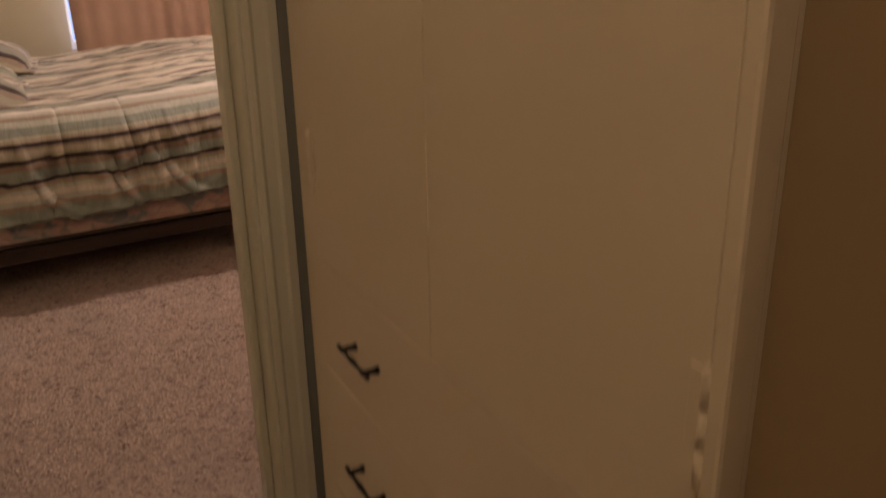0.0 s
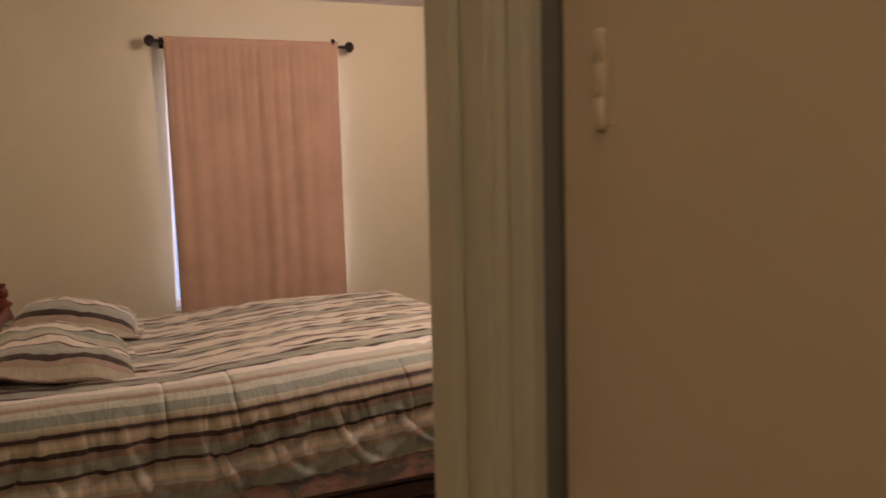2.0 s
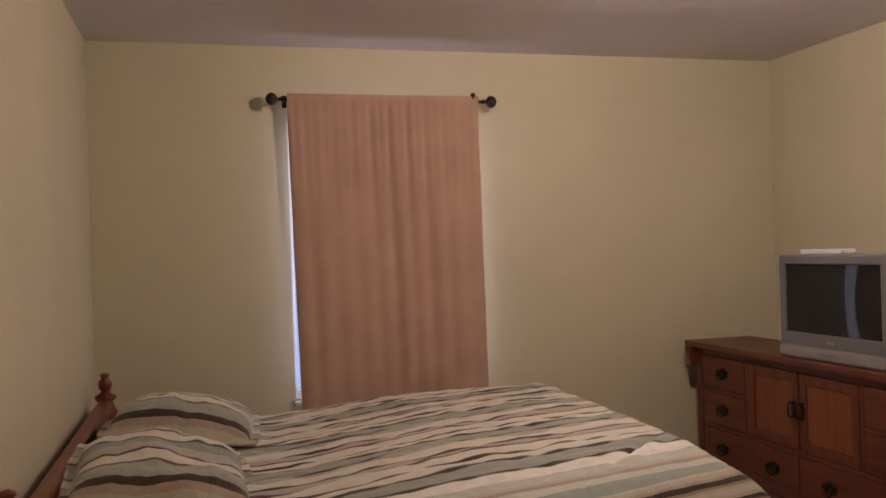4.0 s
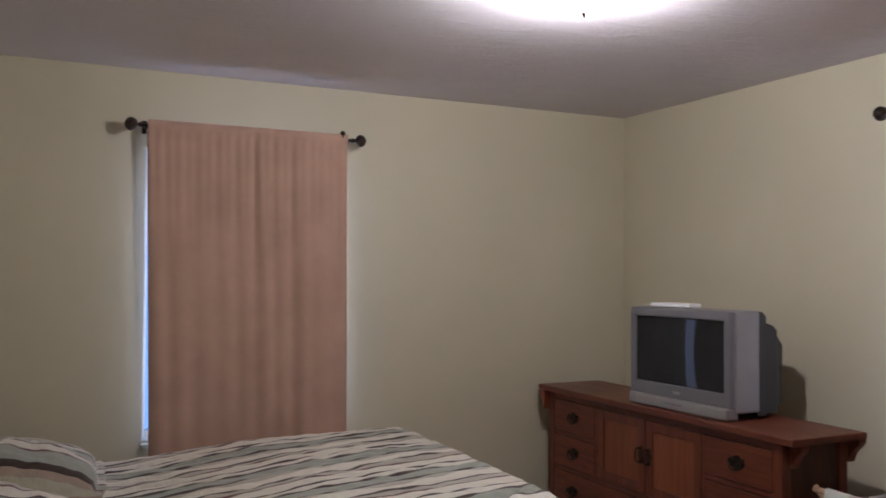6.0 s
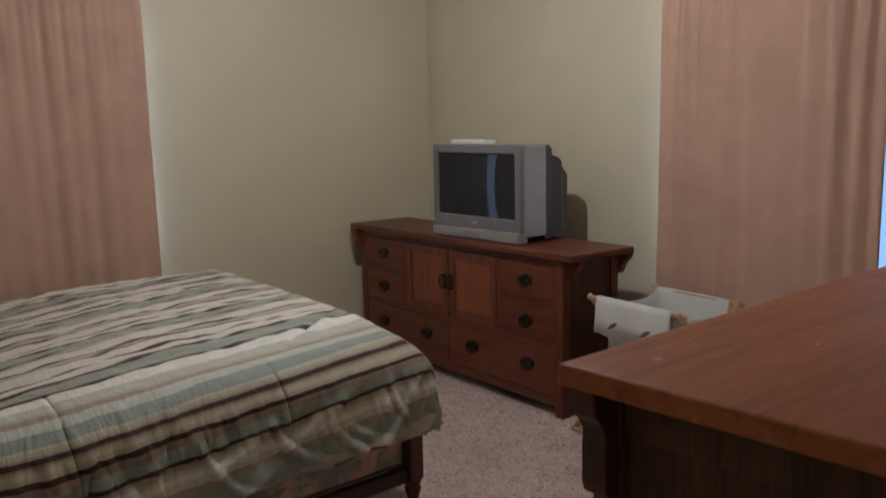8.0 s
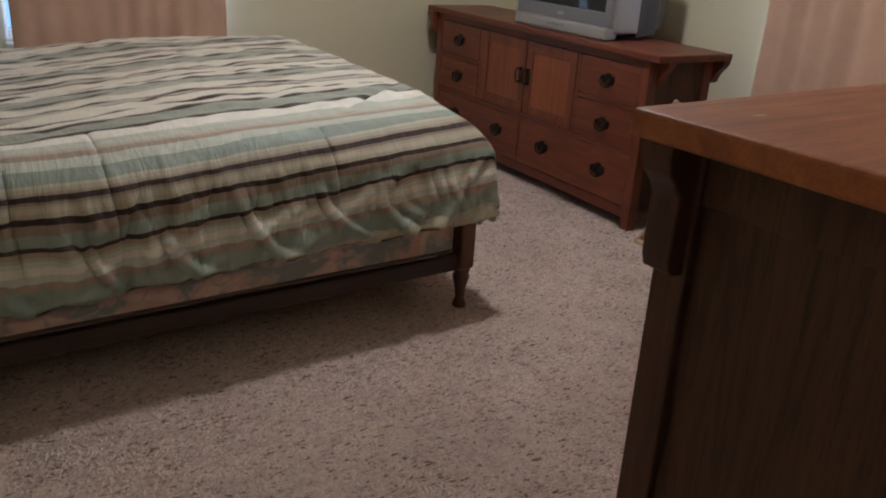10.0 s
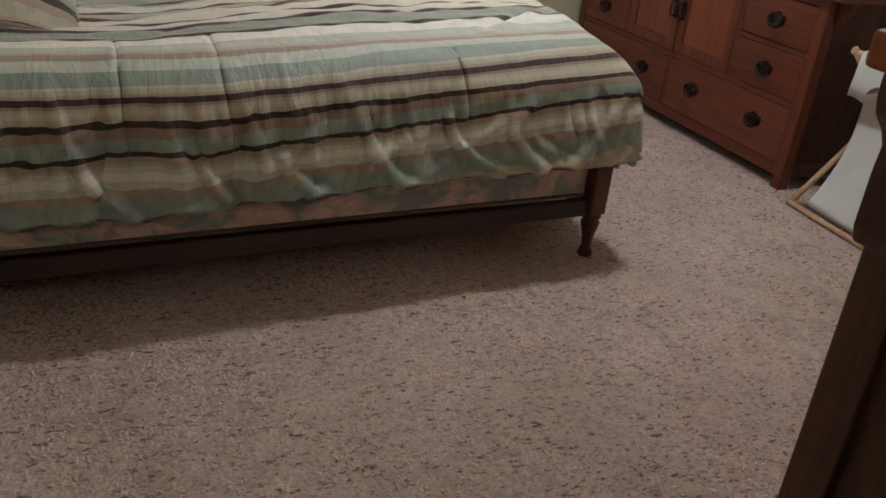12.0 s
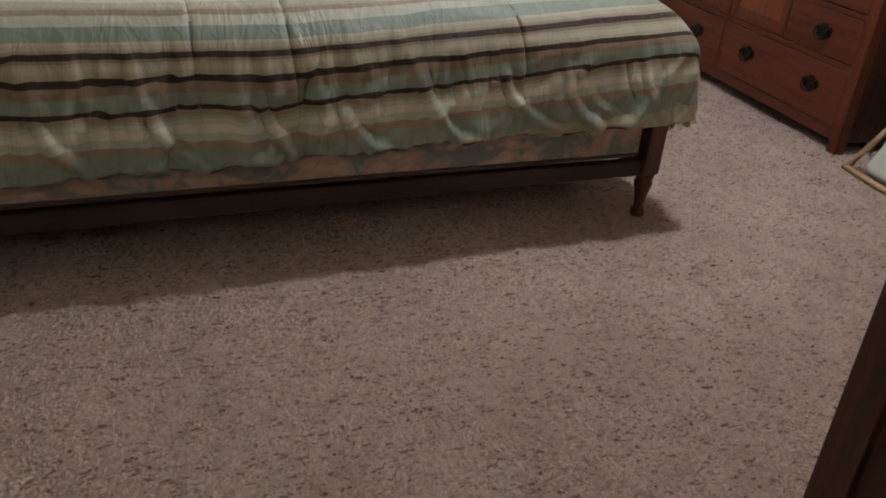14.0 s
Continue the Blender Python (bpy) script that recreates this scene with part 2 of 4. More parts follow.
OVER = [(0.0, BLACK), (0.05, TOPSAGE), (0.225, BLACK), (0.275, CREAM), (0.385, BLACK), (0.43, CREAM), (0.60, WINE), (0.635, TAUPE), (0.72, BLACK), (0.76, CREAM), (0.93, TAUPE)]
SHAM_BANDS = [(0.0, BROWN), (0.012, TAN), (0.05, OLIVE), (0.085, TAN), (0.12, BLACK), (0.165, TOPSAGE), (0.30, WINE), (0.32, CREAM), (0.40, BLACK), (0.42, TAUPE), (0.50, SAGE), (0.57, BLACK), (0.59, CREAM), (0.68, WINE), (0.70, TAUPE), (0.80, TOPSAGE), (0.88, BLACK), (0.90, CREAM)]


def striped(name, bands, over_bands=(), width_top=0.385, turn=0.681):
    """Woven stripes; the sheet's own width in metres is stored as the first UV axis."""
    k = Mat(name, 0.5, spec=0.32)
    uv = k.t.nodes.new("ShaderNodeUVMap")
    uv.uv_map = "sheet"
    sep = k.t.nodes.new("ShaderNodeSeparateXYZ")
    k.link(uv.outputs[0], sep.inputs[0])
    v = k.coords()
    wob = k.maths("MULTIPLY", k.maths("SUBTRACT", k.noise(v, 9, 3), 0.5), 0.003)
    s = k.maths("ADD", sep.outputs[0], wob)
    col = k.ramp(s, bands, True)
    if over_bands:
        rest = k.maths("FRACT", k.maths("DIVIDE", k.maths("SUBTRACT", s, turn), width_top))
        col = k.mix(k.maths("GREATER_THAN", s, turn), col, k.ramp(rest, over_bands, True))
    col = k.mix(1.0, col, k.ramp(k.noise(v, 24, 4), [(0.3, (0.88, 0.88, 0.88)), (0.7, (1.05, 1.05, 1.05))]), "MULTIPLY")
    k.colour(col)
    k.bump(k.noise(v, 800, 2), 0.2, 0.0005)
    k.bump(k.noise(k.coords((1, 2.5, 2.5)), 16, 5, 0.6), 0.26, 0.006)
    pull = k.noise(k.coords((6.0, 1.2, 1.0)), 2.4, 2, 0.4, 1.4)
    k.bump(k.ramp(pull, [(0.40, (0, 0, 0)), (0.50, (1, 1, 1)), (0.56, (0.25, 0.25, 0.25)), (0.64, (0, 0, 0))]), 0.14, 0.010)
    swoop = k.noise(k.coords((3.2, 1.0, 1.1)), 4.5, 2, 0.45, 1.6)
    k.bump(k.ramp(swoop, [(0.40, (0, 0, 0)), (0.50, (1, 1, 1)), (0.58, (0.1, 0.1, 0.1))]), 0.14, 0.016)
    k.b.inputs["Sheen Weight"].default_value = 0.15
    return k.m


QUILT, SHAM = striped("striped_comforter_cloth", HANG, OVER), striped("striped_sham_cloth", SHAM_BANDS)


def floral():
    k = Mat("faded_floral_ticking", 0.8, spec=0.2)
    v = k.coords((1, 1, 1.6))
    a, b = k.noise(v, 8, 3, 0.5, 1.0), k.noise(v, 13, 3, 0.5, 0.8)
    col = k.ramp(a, [(0.40, (0.24, 0.26, 0.245)), (0.46, (0.40, 0.37, 0.33)), (0.50, (0.50, 0.32, 0.265)), (0.60, (0.58, 0.43, 0.36))])
    col = k.mix(k.ramp(b, [(0.54, (0, 0, 0)), (0.6, (0.6, 0.6, 0.6))]), col, (0.20, 0.24, 0.22))
    k.colour(col)
    k.bump(k.noise(v, 300, 2), 0.2, 0.001)
    return k.m


FLORAL = floral()
PIPING = cloth("dark_brown_piping", (0.12, 0.085, 0.065))


# ---- mesh helpers ----
def mesh_object(name, bm, material, smooth=False):
    data = bpy.data.meshes.new(name)
    bm.normal_update()
    bm.to_mesh(data)
    bm.free()
    for m in material if isinstance(material, (list, tuple)) else [material]:
        data.materials.append(m)
    if smooth:
        for p in data.polygons:
            p.use_smooth = True
    return new(name, data)


def part(name, bm, material, parent, label="", smooth=False):
    ob = mesh_object(name, bm, material, smooth)
    ob.parent = parent
    return tagged(ob, label)


def thing(name, m, label, category, group=""):
    ob = new(name)
    ob.empty_display_size = 0.1
    ob.matrix_basis = m
    return tagged(ob, label, category, group)


def setting(name, bm, material, label, category, smooth=False):
    return tagged(mesh_object(name, bm, material, smooth), label, category, kind="structure")


def box(x0, x1, y0, y1, z0, z1, bevel=0.0, into=None, steps=2):
    bm = bmesh.new()
    bmesh.ops.create_cube(bm, size=1.0)
    for v in bm.verts:
        v.co = Vector(((x0 + x1) / 2 + v.co.x * (x1 - x0), (y0 + y1) / 2 + v.co.y * (y1 - y0), (z0 + z1) / 2 + v.co.z * (z1 - z0)))
    if bevel:
        bmesh.ops.bevel(bm, geom=bm.edges[:], offset=bevel, segments=steps, affect="EDGES", profile=0.5)
    return merge(into, bm) if into else bm


def merge(a, b):
    data = bpy.data.meshes.new("join")
    b.to_mesh(data)
    b.free()
    a.from_mesh(data)
    bpy.data.meshes.remove(data)
    return a


def lathe(profile, segments=20, m=None, into=None):
    """A turned solid; profile is (radius, height) from bottom to top."""
    bm = bmesh.new()
    rings = []
    for r, h in profile:
        rings.append([bm.verts.new((r * math.cos(2 * math.pi * i / segments), r * math.sin(2 * math.pi * i / segments), h)) for i in range(segments)])
    for a, b in zip(rings, rings[1:]):
        for i in range(segments):
            bm.faces.new((a[i], a[(i + 1) % segments], b[(i + 1) % segments], b[i]))
    bm.faces.new(rings[0][::-1])
    bm.faces.new(rings[-1])
    if m:
        bm.transform(m)
    return merge(into, bm) if into else bm


def tube(points, radius, segments=10, into=None):
    """A round bar through the points."""
    bm = bmesh.new()
    rings = []
    pts = [Vector(p) for p in points]
    for i, p in enumerate(pts):
        d = (pts[min(i + 1, len(pts) - 1)] - pts[max(i - 1, 0)]).normalized()
        q = d.to_track_quat("Z", "Y").to_matrix()
        rings.append([bm.verts.new(p + q @ Vector((radius * math.cos(2 * math.pi * k / segments), radius * math.sin(2 * math.pi * k / segments), 0))) for k in range(segments)])
    for a, b in zip(rings, rings[1:]):
        for k in range(segments):
            bm.faces.new((a[k], a[(k + 1) % segments], b[(k + 1) % segments], b[k]))
    bm.faces.new(rings[0][::-1])
    bm.faces.new(rings[-1])
    return merge(into, bm) if into else bm


def slab(outline, depth, m=None, bevel=0.0):
    """An outline in x and z, made solid along y."""
    bm = bmesh.new()
    f = bm.faces.new([bm.verts.new((x, 0, z)) for x, z in outline])
    r = bmesh.ops.extrude_face_region(bm, geom=[f])
    for v in r["geom"]:
        if isinstance(v, bmesh.types.BMVert):
            v.co.y += depth
    bmesh.ops.recalc_face_normals(bm, faces=bm.faces[:])
    if bevel:
        bmesh.ops.bevel(bm, geom=bm.edges[:], offset=bevel, segments=1, affect="EDGES")
    if m:
        bm.transform(m)
    return bm


# ---- the setting ----
H = 2.44
W_X, S_Y = -3.88, -4.502
HALL_N, CUP_X, HALL_W, HALL_S = -4.632, -3.012, -3.95, -8.0
DOOR_L, DOOR_R, DOOR_H = -3.81, -3.074, 2.05
WIN1 = (-2.915, -1.90, 0.60, 2.06)
WIN2 = (-3.06, -2.0, 0.60, 2.06)

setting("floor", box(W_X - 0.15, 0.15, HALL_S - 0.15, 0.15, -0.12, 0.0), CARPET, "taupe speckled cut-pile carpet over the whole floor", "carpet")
setting("ceiling", box(W_X - 0.3, 0.15, HALL_S - 0.15, 0.15, H, H + 0.12), CEIL, "white textured plaster ceiling", "ceiling")
bm = box(W_X - 0.15, WIN1[0], 0, 0.15, 0, H)
box(WIN1[1], 0.15, 0, 0.15, 0, H, into=bm)
box(WIN1[0], WIN1[1], 0, 0.15, 0, WIN1[2], into=bm)
box(WIN1[0], WIN1[1], 0, 0.15, WIN1[3], H, into=bm)
setting("wall_north", bm, WALL, "cream yellow painted wall with a curtained window", "wall")
bm = box(0, 0.15, S_Y - 0.15, WIN2[0], 0, H)
box(0, 0.15, WIN2[1], 0, 0, H, into=bm)
box(0, 0.15, WIN2[0], WIN2[1], 0, WIN2[2], into=bm)
box(0, 0.15, WIN2[0], WIN2[1], WIN2[3], H, into=bm)
setting("wall_east", bm, WALL, "cream yellow painted wall behind the dresser", "wall")
setting("wall_west", box(W_X - 0.15, W_X, S_Y, 0, 0, H), WALL, "cream yellow painted wall behind the headboard", "wall")
bm = box(W_X - 0.15, DOOR_L - 0.02, HALL_N, S_Y, 0, H)
box(DOOR_R + 0.02, 0, HALL_N, S_Y, 0, H, into=bm)
box(DOOR_L - 0.02, DOOR_R + 0.02, HALL_N, S_Y, DOOR_H + 0.02, H, into=bm)
setting("wall_south", bm, WALL, "cream yellow wall with the bedroom doorway", "wall")
CUP_S = -5.404
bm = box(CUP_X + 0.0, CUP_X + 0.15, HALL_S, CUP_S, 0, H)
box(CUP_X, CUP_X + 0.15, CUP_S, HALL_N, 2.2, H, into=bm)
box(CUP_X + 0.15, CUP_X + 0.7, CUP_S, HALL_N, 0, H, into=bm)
setting("wall_hall_east", bm, HALLWALL, "hallway wall beside the linen cupboard, its shade put into a dark tan", "wall")
# Out of view; takes the pale bedroom paint to throw light at the cupboard.
setting("wall_hall_west", box(HALL_W - 0.15, HALL_W, HALL_S, HALL_N, 0, H), WALL, "unseen hallway wall, kept pale to bounce light onto the cupboard", "wall")
setting("wall_hall_south", box(HALL_W - 0.15, CUP_X + 0.15, HALL_S - 0.15, HALL_S, 0, H), HALLWALL, "unseen wall closing the hallway, in the same shaded tan", "wall")


def moulding(length, width, thick):
    """A casing board along z from 0, with a stepped, rounded face towards -y."""
    p = [(0, 0), (width, 0), (width, -thick), (width * 0.72, -thick), (width * 0.62, -thick * 0.72), (width * 0.3, -thick * 0.62), (width * 0.18, -thick * 0.8), (width * 0.06, -thick * 0.62), (0, -thick * 0.4)]
    bm = bmesh.new()
    a = [bm.verts.new((x, y, 0)) for x, y in p]
    b = [bm.verts.new((x, y, length)) for x, y in p]
    for i in range(len(p)):
        j = (i + 1) % len(p)
        bm.faces.new((a[i], a[j], b[j], b[i]))
    bm.faces.new(a[::-1])
    bm.faces.new(b)
    bmesh.ops.recalc_face_normals(bm, faces=bm.faces[:])
    return bm


# Doorway: lining, stop and casings on both faces.
frame_ob = tagged(new("door_frame"), "off-white painted door lining and casing", "door frame", kind="structure")
part("lining", box(DOOR_R, DOOR_R + 0.018, HALL_N - 0.004, S_Y + 0.004, 0, DOOR_H, 0.003), TRIM, frame_ob)
part("lining", box(DOOR_L - 0.018, DOOR_L, HALL_N - 0.004, S_Y + 0.004, 0, DOOR_H, 0.003), TRIM, frame_ob)
part("lining", box(DOOR_L - 0.018, DOOR_R + 0.018, HALL_N - 0.004, S_Y + 0.004, DOOR_H, DOOR_H + 0.018, 0.003), TRIM, frame_ob)
part("stop", box(DOOR_R - 0.012, DOOR_R, S_Y - 0.085, S_Y - 0.05, 0, DOOR_H, 0.003), TRIM, frame_ob)
part("stop", box(DOOR_L, DOOR_L + 0.012, S_Y - 0.085, S_Y - 0.05, 0, DOOR_H, 0.003), TRIM, frame_ob)
for x0, flip in ((DOOR_R + 0.006, 1), (DOOR_L - 0.006, -1)):
    bm = moulding(DOOR_H + 0.06, 0.04, 0.017)
    bm.transform(Matrix.Translation((x0, HALL_N - 0.001, 0)) @ Matrix.Diagonal((flip, 1, 1, 1)))
    bmesh.ops.recalc_face_normals(bm, faces=bm.faces[:])
    part("casing", bm, TRIM, frame_ob)
    bm = moulding(DOOR_H + 0.06, 0.055 if flip > 0 else 0.045, 0.007)
    bm.transform(Matrix.Translation((x0, S_Y + 0.001, 0)) @ Matrix.Diagonal((flip, -1, 1, 1)))
    bmesh.ops.recalc_face_normals(bm, faces=bm.faces[:])
    part("casing", bm, TRIM, frame_ob)
part("head_casing", box(DOOR_L - 0.05, DOOR_R + 0.044, HALL_N - 0.018, HALL_N - 0.001, DOOR_H + 0.062, DOOR_H + 0.12, 0.004), TRIM, frame_ob)
part("head_casing", box(DOOR_L - 0.055, DOOR_R + 0.062, S_Y + 0.001, S_Y + 0.008, DOOR_H + 0.062, DOOR_H + 0.12, 0.004), TRIM, frame_ob)

base_ob = tagged(new("baseboard"), "off-white painted baseboard", "baseboard", kind="structure")
for x0, x1, y0, y1 in ((W_X + 0.014, -0.014, -0.014, -0.001), (-0.014, -0.001, S_Y + 0.014, -0.016), (W_X + 0.001, W_X + 0.014, S_Y + 0.002, -0.016), (DOOR_R + 0.065, -0.016, S_Y + 0.001, S_Y + 0.014)):
    part("board", box(x0, x1, y0, y1, 0.0, 0.085, 0.004), TRIM, base_ob)


def window(name, width, height, m, label):
    """A vinyl sash window in a wall 0.15 thick; local x along the wall, y outwards, z up."""
    ob = tagged(new(name), label, "window", kind="structure")
    ob.matrix_basis = m
    bm = box(0, 0.018, 0.05, 0.12, 0, height, 0.004)
    for x0, x1, z0, z1 in ((width - 0.018, width, 0, height), (0.018, width - 0.018, 0, 0.05), (0.018, width - 0.018, height - 0.045, height)):
        box(x0, x1, 0.05, 0.12, z0, z1, 0.004, bm)
    part("window_frame", bm, VINYL, ob)
    part("window_sill", box(-0.008, width + 0.008, -0.03, 0.05, -0.02, 0.0, 0.004), TRIM, ob)
    for z0, z1 in ((0.05, height - 0.045),):
        p = part("pane", box(0.018, width - 0.018, 0.083, 0.087, z0, z1), GLASS, ob)
        p.visible_shadow = False
    return ob


window("window_1", WIN1[1] - WIN1[0], WIN1[3] - WIN1[2], pose(WIN1[0], 0, WIN1[2]), "white vinyl sash window behind a terracotta curtain")
window("window_2", WIN2[1] - WIN2[0], WIN2[3] - WIN2[2], pose(0, WIN2[1], WIN2[2], 0, 0, -90), "white vinyl sash window behind a dusty pink curtain")
setting("ground", box(-300, 300, -300, 300, -0.7, -0.5), painted("dry_lawn", (0.09, 0.11, 0.05), 3, 0.9, 0.01, 0.2), "dull green lawn outside the windows", "ground")


def sky_glow():
    k = Mat("pale_blue_sky", 1.0)
    k.b.inputs["Base Color"].default_value = (0, 0, 0, 1)
    v = k.coords()
    col = k.ramp(k.noise(v, 0.25, 3), [(0.3, (0.16, 0.40, 1.0)), (0.7, (0.24, 0.48, 1.0))])
    k.link(col, k.b.inputs["Emission Color"])
    k.b.inputs["Emission Strength"].default_value = 1.25
    return k.m


SKYGLOW = sky_glow()
setting("backdrop_north", box(-8, 4, 3.0, 3.05, -0.5, 6), SKYGLOW, "plain pale blue evening sky outside", "sky")
setting("backdrop_east", box(3.0, 3.05, -9, 2.9, -0.5, 6), SKYGLOW, "plain pale blue evening sky outside", "sky")


# ---- curtains on rods ----
def curtain_set(m, x0, x1, top, bottom, rod0, rod1, seed, label, slant):
    """Local x along the wall, y out into the room, z up."""
    rail = thing("curtain_rod", m, "oil-rubbed bronze curtain rod with round finials", "curtain rod", "curtain rods")
    part("rod", tube([(rod0 + 0.05, 0.1, top), (rod1 - 0.05, 0.1, top)], 0.0085), BRONZE, rail, smooth=True)
    ball = [(0.004, 0.0), (0.012, 0.002), (0.012, 0.012), (0.008, 0.016), (0.008, 0.022), (0.018, 0.026), (0.029, 0.036), (0.034, 0.05), (0.031, 0.064), (0.02, 0.076), (0.006, 0.082)]
    for x, turn in ((rod0 + 0.055, -90), (rod1 - 0.055, 90)):
        part("finial", lathe(ball, 16, pose(x, 0.1, top, 0, turn, 0)), BRONZE, rail, smooth=True)
    for x in (rod0 + 0.075, rod1 - 0.075):
        b = part("bracket", tube([(x, 0.0, top + 0.005), (x, 0.06, top - 0.005), (x, 0.098, top - 0.012)], 0.006), BRONZE, rail)
        part("bracket_plate", box(x - 0.012, x + 0.012, 0, 0.005, top - 0.03, top + 0.035, 0.002), BRONZE, b)
    if seed == 3:
        part("bracket_knob", lathe([(0.004, 0.0), (0.005, 0.012), (0.012, 0.018), (0.014, 0.028), (0.009, 0.036), (0.002, 0.039)], 12, pose(x0 + 0.03, 0.116, top + 0.006)), BRONZE, rail, smooth=True)
    rnd = random.Random(seed)
    nx, nz = 150, 46
    phase = [rnd.uniform(0, 6.28) for _ in range(6)]
    bm = bmesh.new()
    grid = []
    for k in range(nz + 1):
        z = top + 0.026 + (bottom - top - 0.026) * k / nz
        down = k / nz
        row = []
        for i in range(nx + 1):
            u = i / nx
            x = x0 + slant[0] * down + (x1 - x0 + (slant[1] - slant[0]) * down) * u
            deep = 0.005 + 0.013 * min(1, down * 5)
            fold = 0.65 * math.sin(58 * u + phase[0] + 1.4 * math.sin(6 * u + phase[1]) + 0.5 * down) + 0.35 * math.sin(27 * u + phase[2] + 0.8 * down) + 0.55 * math.sin(131 * u + phase[3]) * max(0.0, 1 - down * 2.6)
            y = 0.1 + deep * fold * (0.6 + 0.4 * math.sin(9 * u + phase[4] + down)) - 0.02 * max(0.0, u * slant[2] + (1 - u) * (1 - slant[2]) - 0.93) / 0.07 * down + 0.006 * noise.noise((u * 6, z * 2.5, seed))
            if abs(z - top) < 0.045:
                y = 0.1 + (y - 0.1) * 0.4 + 0.017
            row.append(bm.verts.new((x, y, z)))
        grid.append(row)
    for a, b in zip(grid, grid[1:]):
        for i in range(nx):
            bm.faces.new((a[i], b[i], b[i + 1], a[i + 1]))
    back = bmesh.new()
    g2 = [[back.verts.new((v.co.x, v.co.y - 0.006, v.co.z)) for v in row] for row in grid[2:-1]]
    for a, b in zip(g2, g2[1:]):
        for i in range(nx):
            back.faces.new((a[i], a[i + 1], b[i + 1], b[i]))
    cur = thing("curtain", m, label, "curtain", "curtains")
    for name, mesh, stuff, note in (("panel", bm, CURTAIN, ""), ("lining", back, LINING, "white backing cloth")):
        p = part(name, mesh, stuff, cur, note, True)
        sol = p.modifiers.new("thickness", "SOLIDIFY")
        sol.thickness = 0.0016
    return cur


curtain_set(pose(0, 0, 0, 0, 0, 180), 1.905, 2.922, 2.15, 0.42, 1.825, 3.0, 3, "terracotta curtain panel hanging over a daylit window", (-0.012, -0.034, 1))
curtain_set(pose(0, 0, 0, 0, 0, 90), -3.07, -2.0, 2.15, 0.42, -3.16, -1.92, 8, "dusty pink terracotta curtain panel behind the hamper", (0.02, 0.02, 0))


# ---- ceiling lamps ----
def dome_lamp(place, label):
    ob = thing("ceiling_light", pose(place[0], place[1], H), label, "ceiling light", "ceiling lights")
    part("base_plate", lathe([(0.165, -0.022), (0.17, -0.012), (0.17, 0.0)], 32), BRONZE, ob, smooth=True)
    bowl = [(0.012, -0.092), (0.06, -0.088), (0.10, -0.078), (0.132, -0.062), (0.15, -0.042), (0.155, -0.022)]
    d = part("shade", lathe(bowl, 36), DOME, ob, "lit frosted glass bowl", True)
    d.visible_shadow = False
    part("knob", lathe([(0.004, -0.108), (0.008, -0.103), (0.007, -0.096), (0.011, -0.092)], 14), BRONZE, ob, smooth=True)
    return ob


dome_lamp(LAMP, "lit frosted glass dome light on the ceiling")
# Unseen dome that houses the added hall bulb.
dome_lamp(HALL_FILL, "dim frosted glass dome added out of view to light the hallway")


# ---- bed ----
YAW = 3.7
FOOT = (-1.795, -2.265)
TURNED = pose(FOOT[0], FOOT[1], 0, 0, 0, YAW) @ pose(-0.985, 0.905, 0)
SQUARE = TURNED.inverted() @ pose(-2.78, -1.36, 0)
BED = thing("bed", TURNED, "cherry-red wooden bed with turned posts", "bed")
BX, BY = -2.78, -1.36
HX, PY = -3.80, 1.01
post = [(0.035, 0.0), (0.042, 0.02), (0.036, 0.05), (0.045, 0.07), (0.045, 0.56), (0.05, 0.575), (0.05, 0.59), (0.036, 0.61), (0.048, 0.66), (0.05, 0.70), (0.036, 0.735), (0.03, 0.75), (0.046, 0.765), (0.046, 0.78), (0.022, 0.795), (0.02, 0.805)]
post = [(r_, h_ if h_ < 0.5 else 0.5 + (h_ - 0.5) * 0.9) for r_, h_ in post]
urn = [(0.018, 0.803), (0.03, 0.815), (0.035, 0.835), (0.031, 0.855), (0.018, 0.868), (0.016, 0.874), (0.024, 0.88), (0.022, 0.89), (0.008, 0.896)]
urn = [(r_ * 0.88, 0.773 + (h_ - 0.803) * 0.88) for r_, h_ in urn]
head = part("headboard", box(HX - BX - 0.016, HX - BX + 0.016, -PY + 0.03, PY - 0.03, 0.3, 0.70, 0.006), CHERRY, BED)
head.matrix_basis = SQUARE
part("top_rail", box(HX - BX - 0.028, HX - BX + 0.028, -PY + 0.032, PY - 0.032, 0.675, 0.738, 0.012), CHERRY, head)
for side in (-1, 1):
    p = part("headboard_post", lathe(post, 24, pose(HX - BX, side * PY, 0)), CHERRY, BED, smooth=True)
    p.matrix_basis = SQUARE
    part("finial", lathe(urn, 20, pose(HX - BX, side * PY, 0)), CHERRY, p, smooth=True)
    part("side_rail", box(HX - BX + 0.03, 0.985, side * 0.905 - 0.014, side * 0.905 + 0.014, 0.145, 0.20, 0.004), DARKRAIL, BED)
    leg = part("foot_leg", box(0.955, 1.015, side * 0.905 - 0.03, side * 0.905 + 0.03, 0.15, 0.335, 0.006), FOOTWOOD, BED)
    part("turned_foot", lathe([(0.021, 0.0), (0.025, 0.006), (0.021, 0.022), (0.015, 0.035), (0.02, 0.075), (0.028, 0.105), (0.031, 0.118), (0.024, 0.128), (0.031, 0.138), (0.03, 0.152)], 20, pose(0.985, side * 0.905, 0)), FOOTWOOD, leg, smooth=True)
part("foot_rail", box(0.965, 0.995, -0.875, 0.875, 0.145, 0.20, 0.004), DARKRAIL, BED)

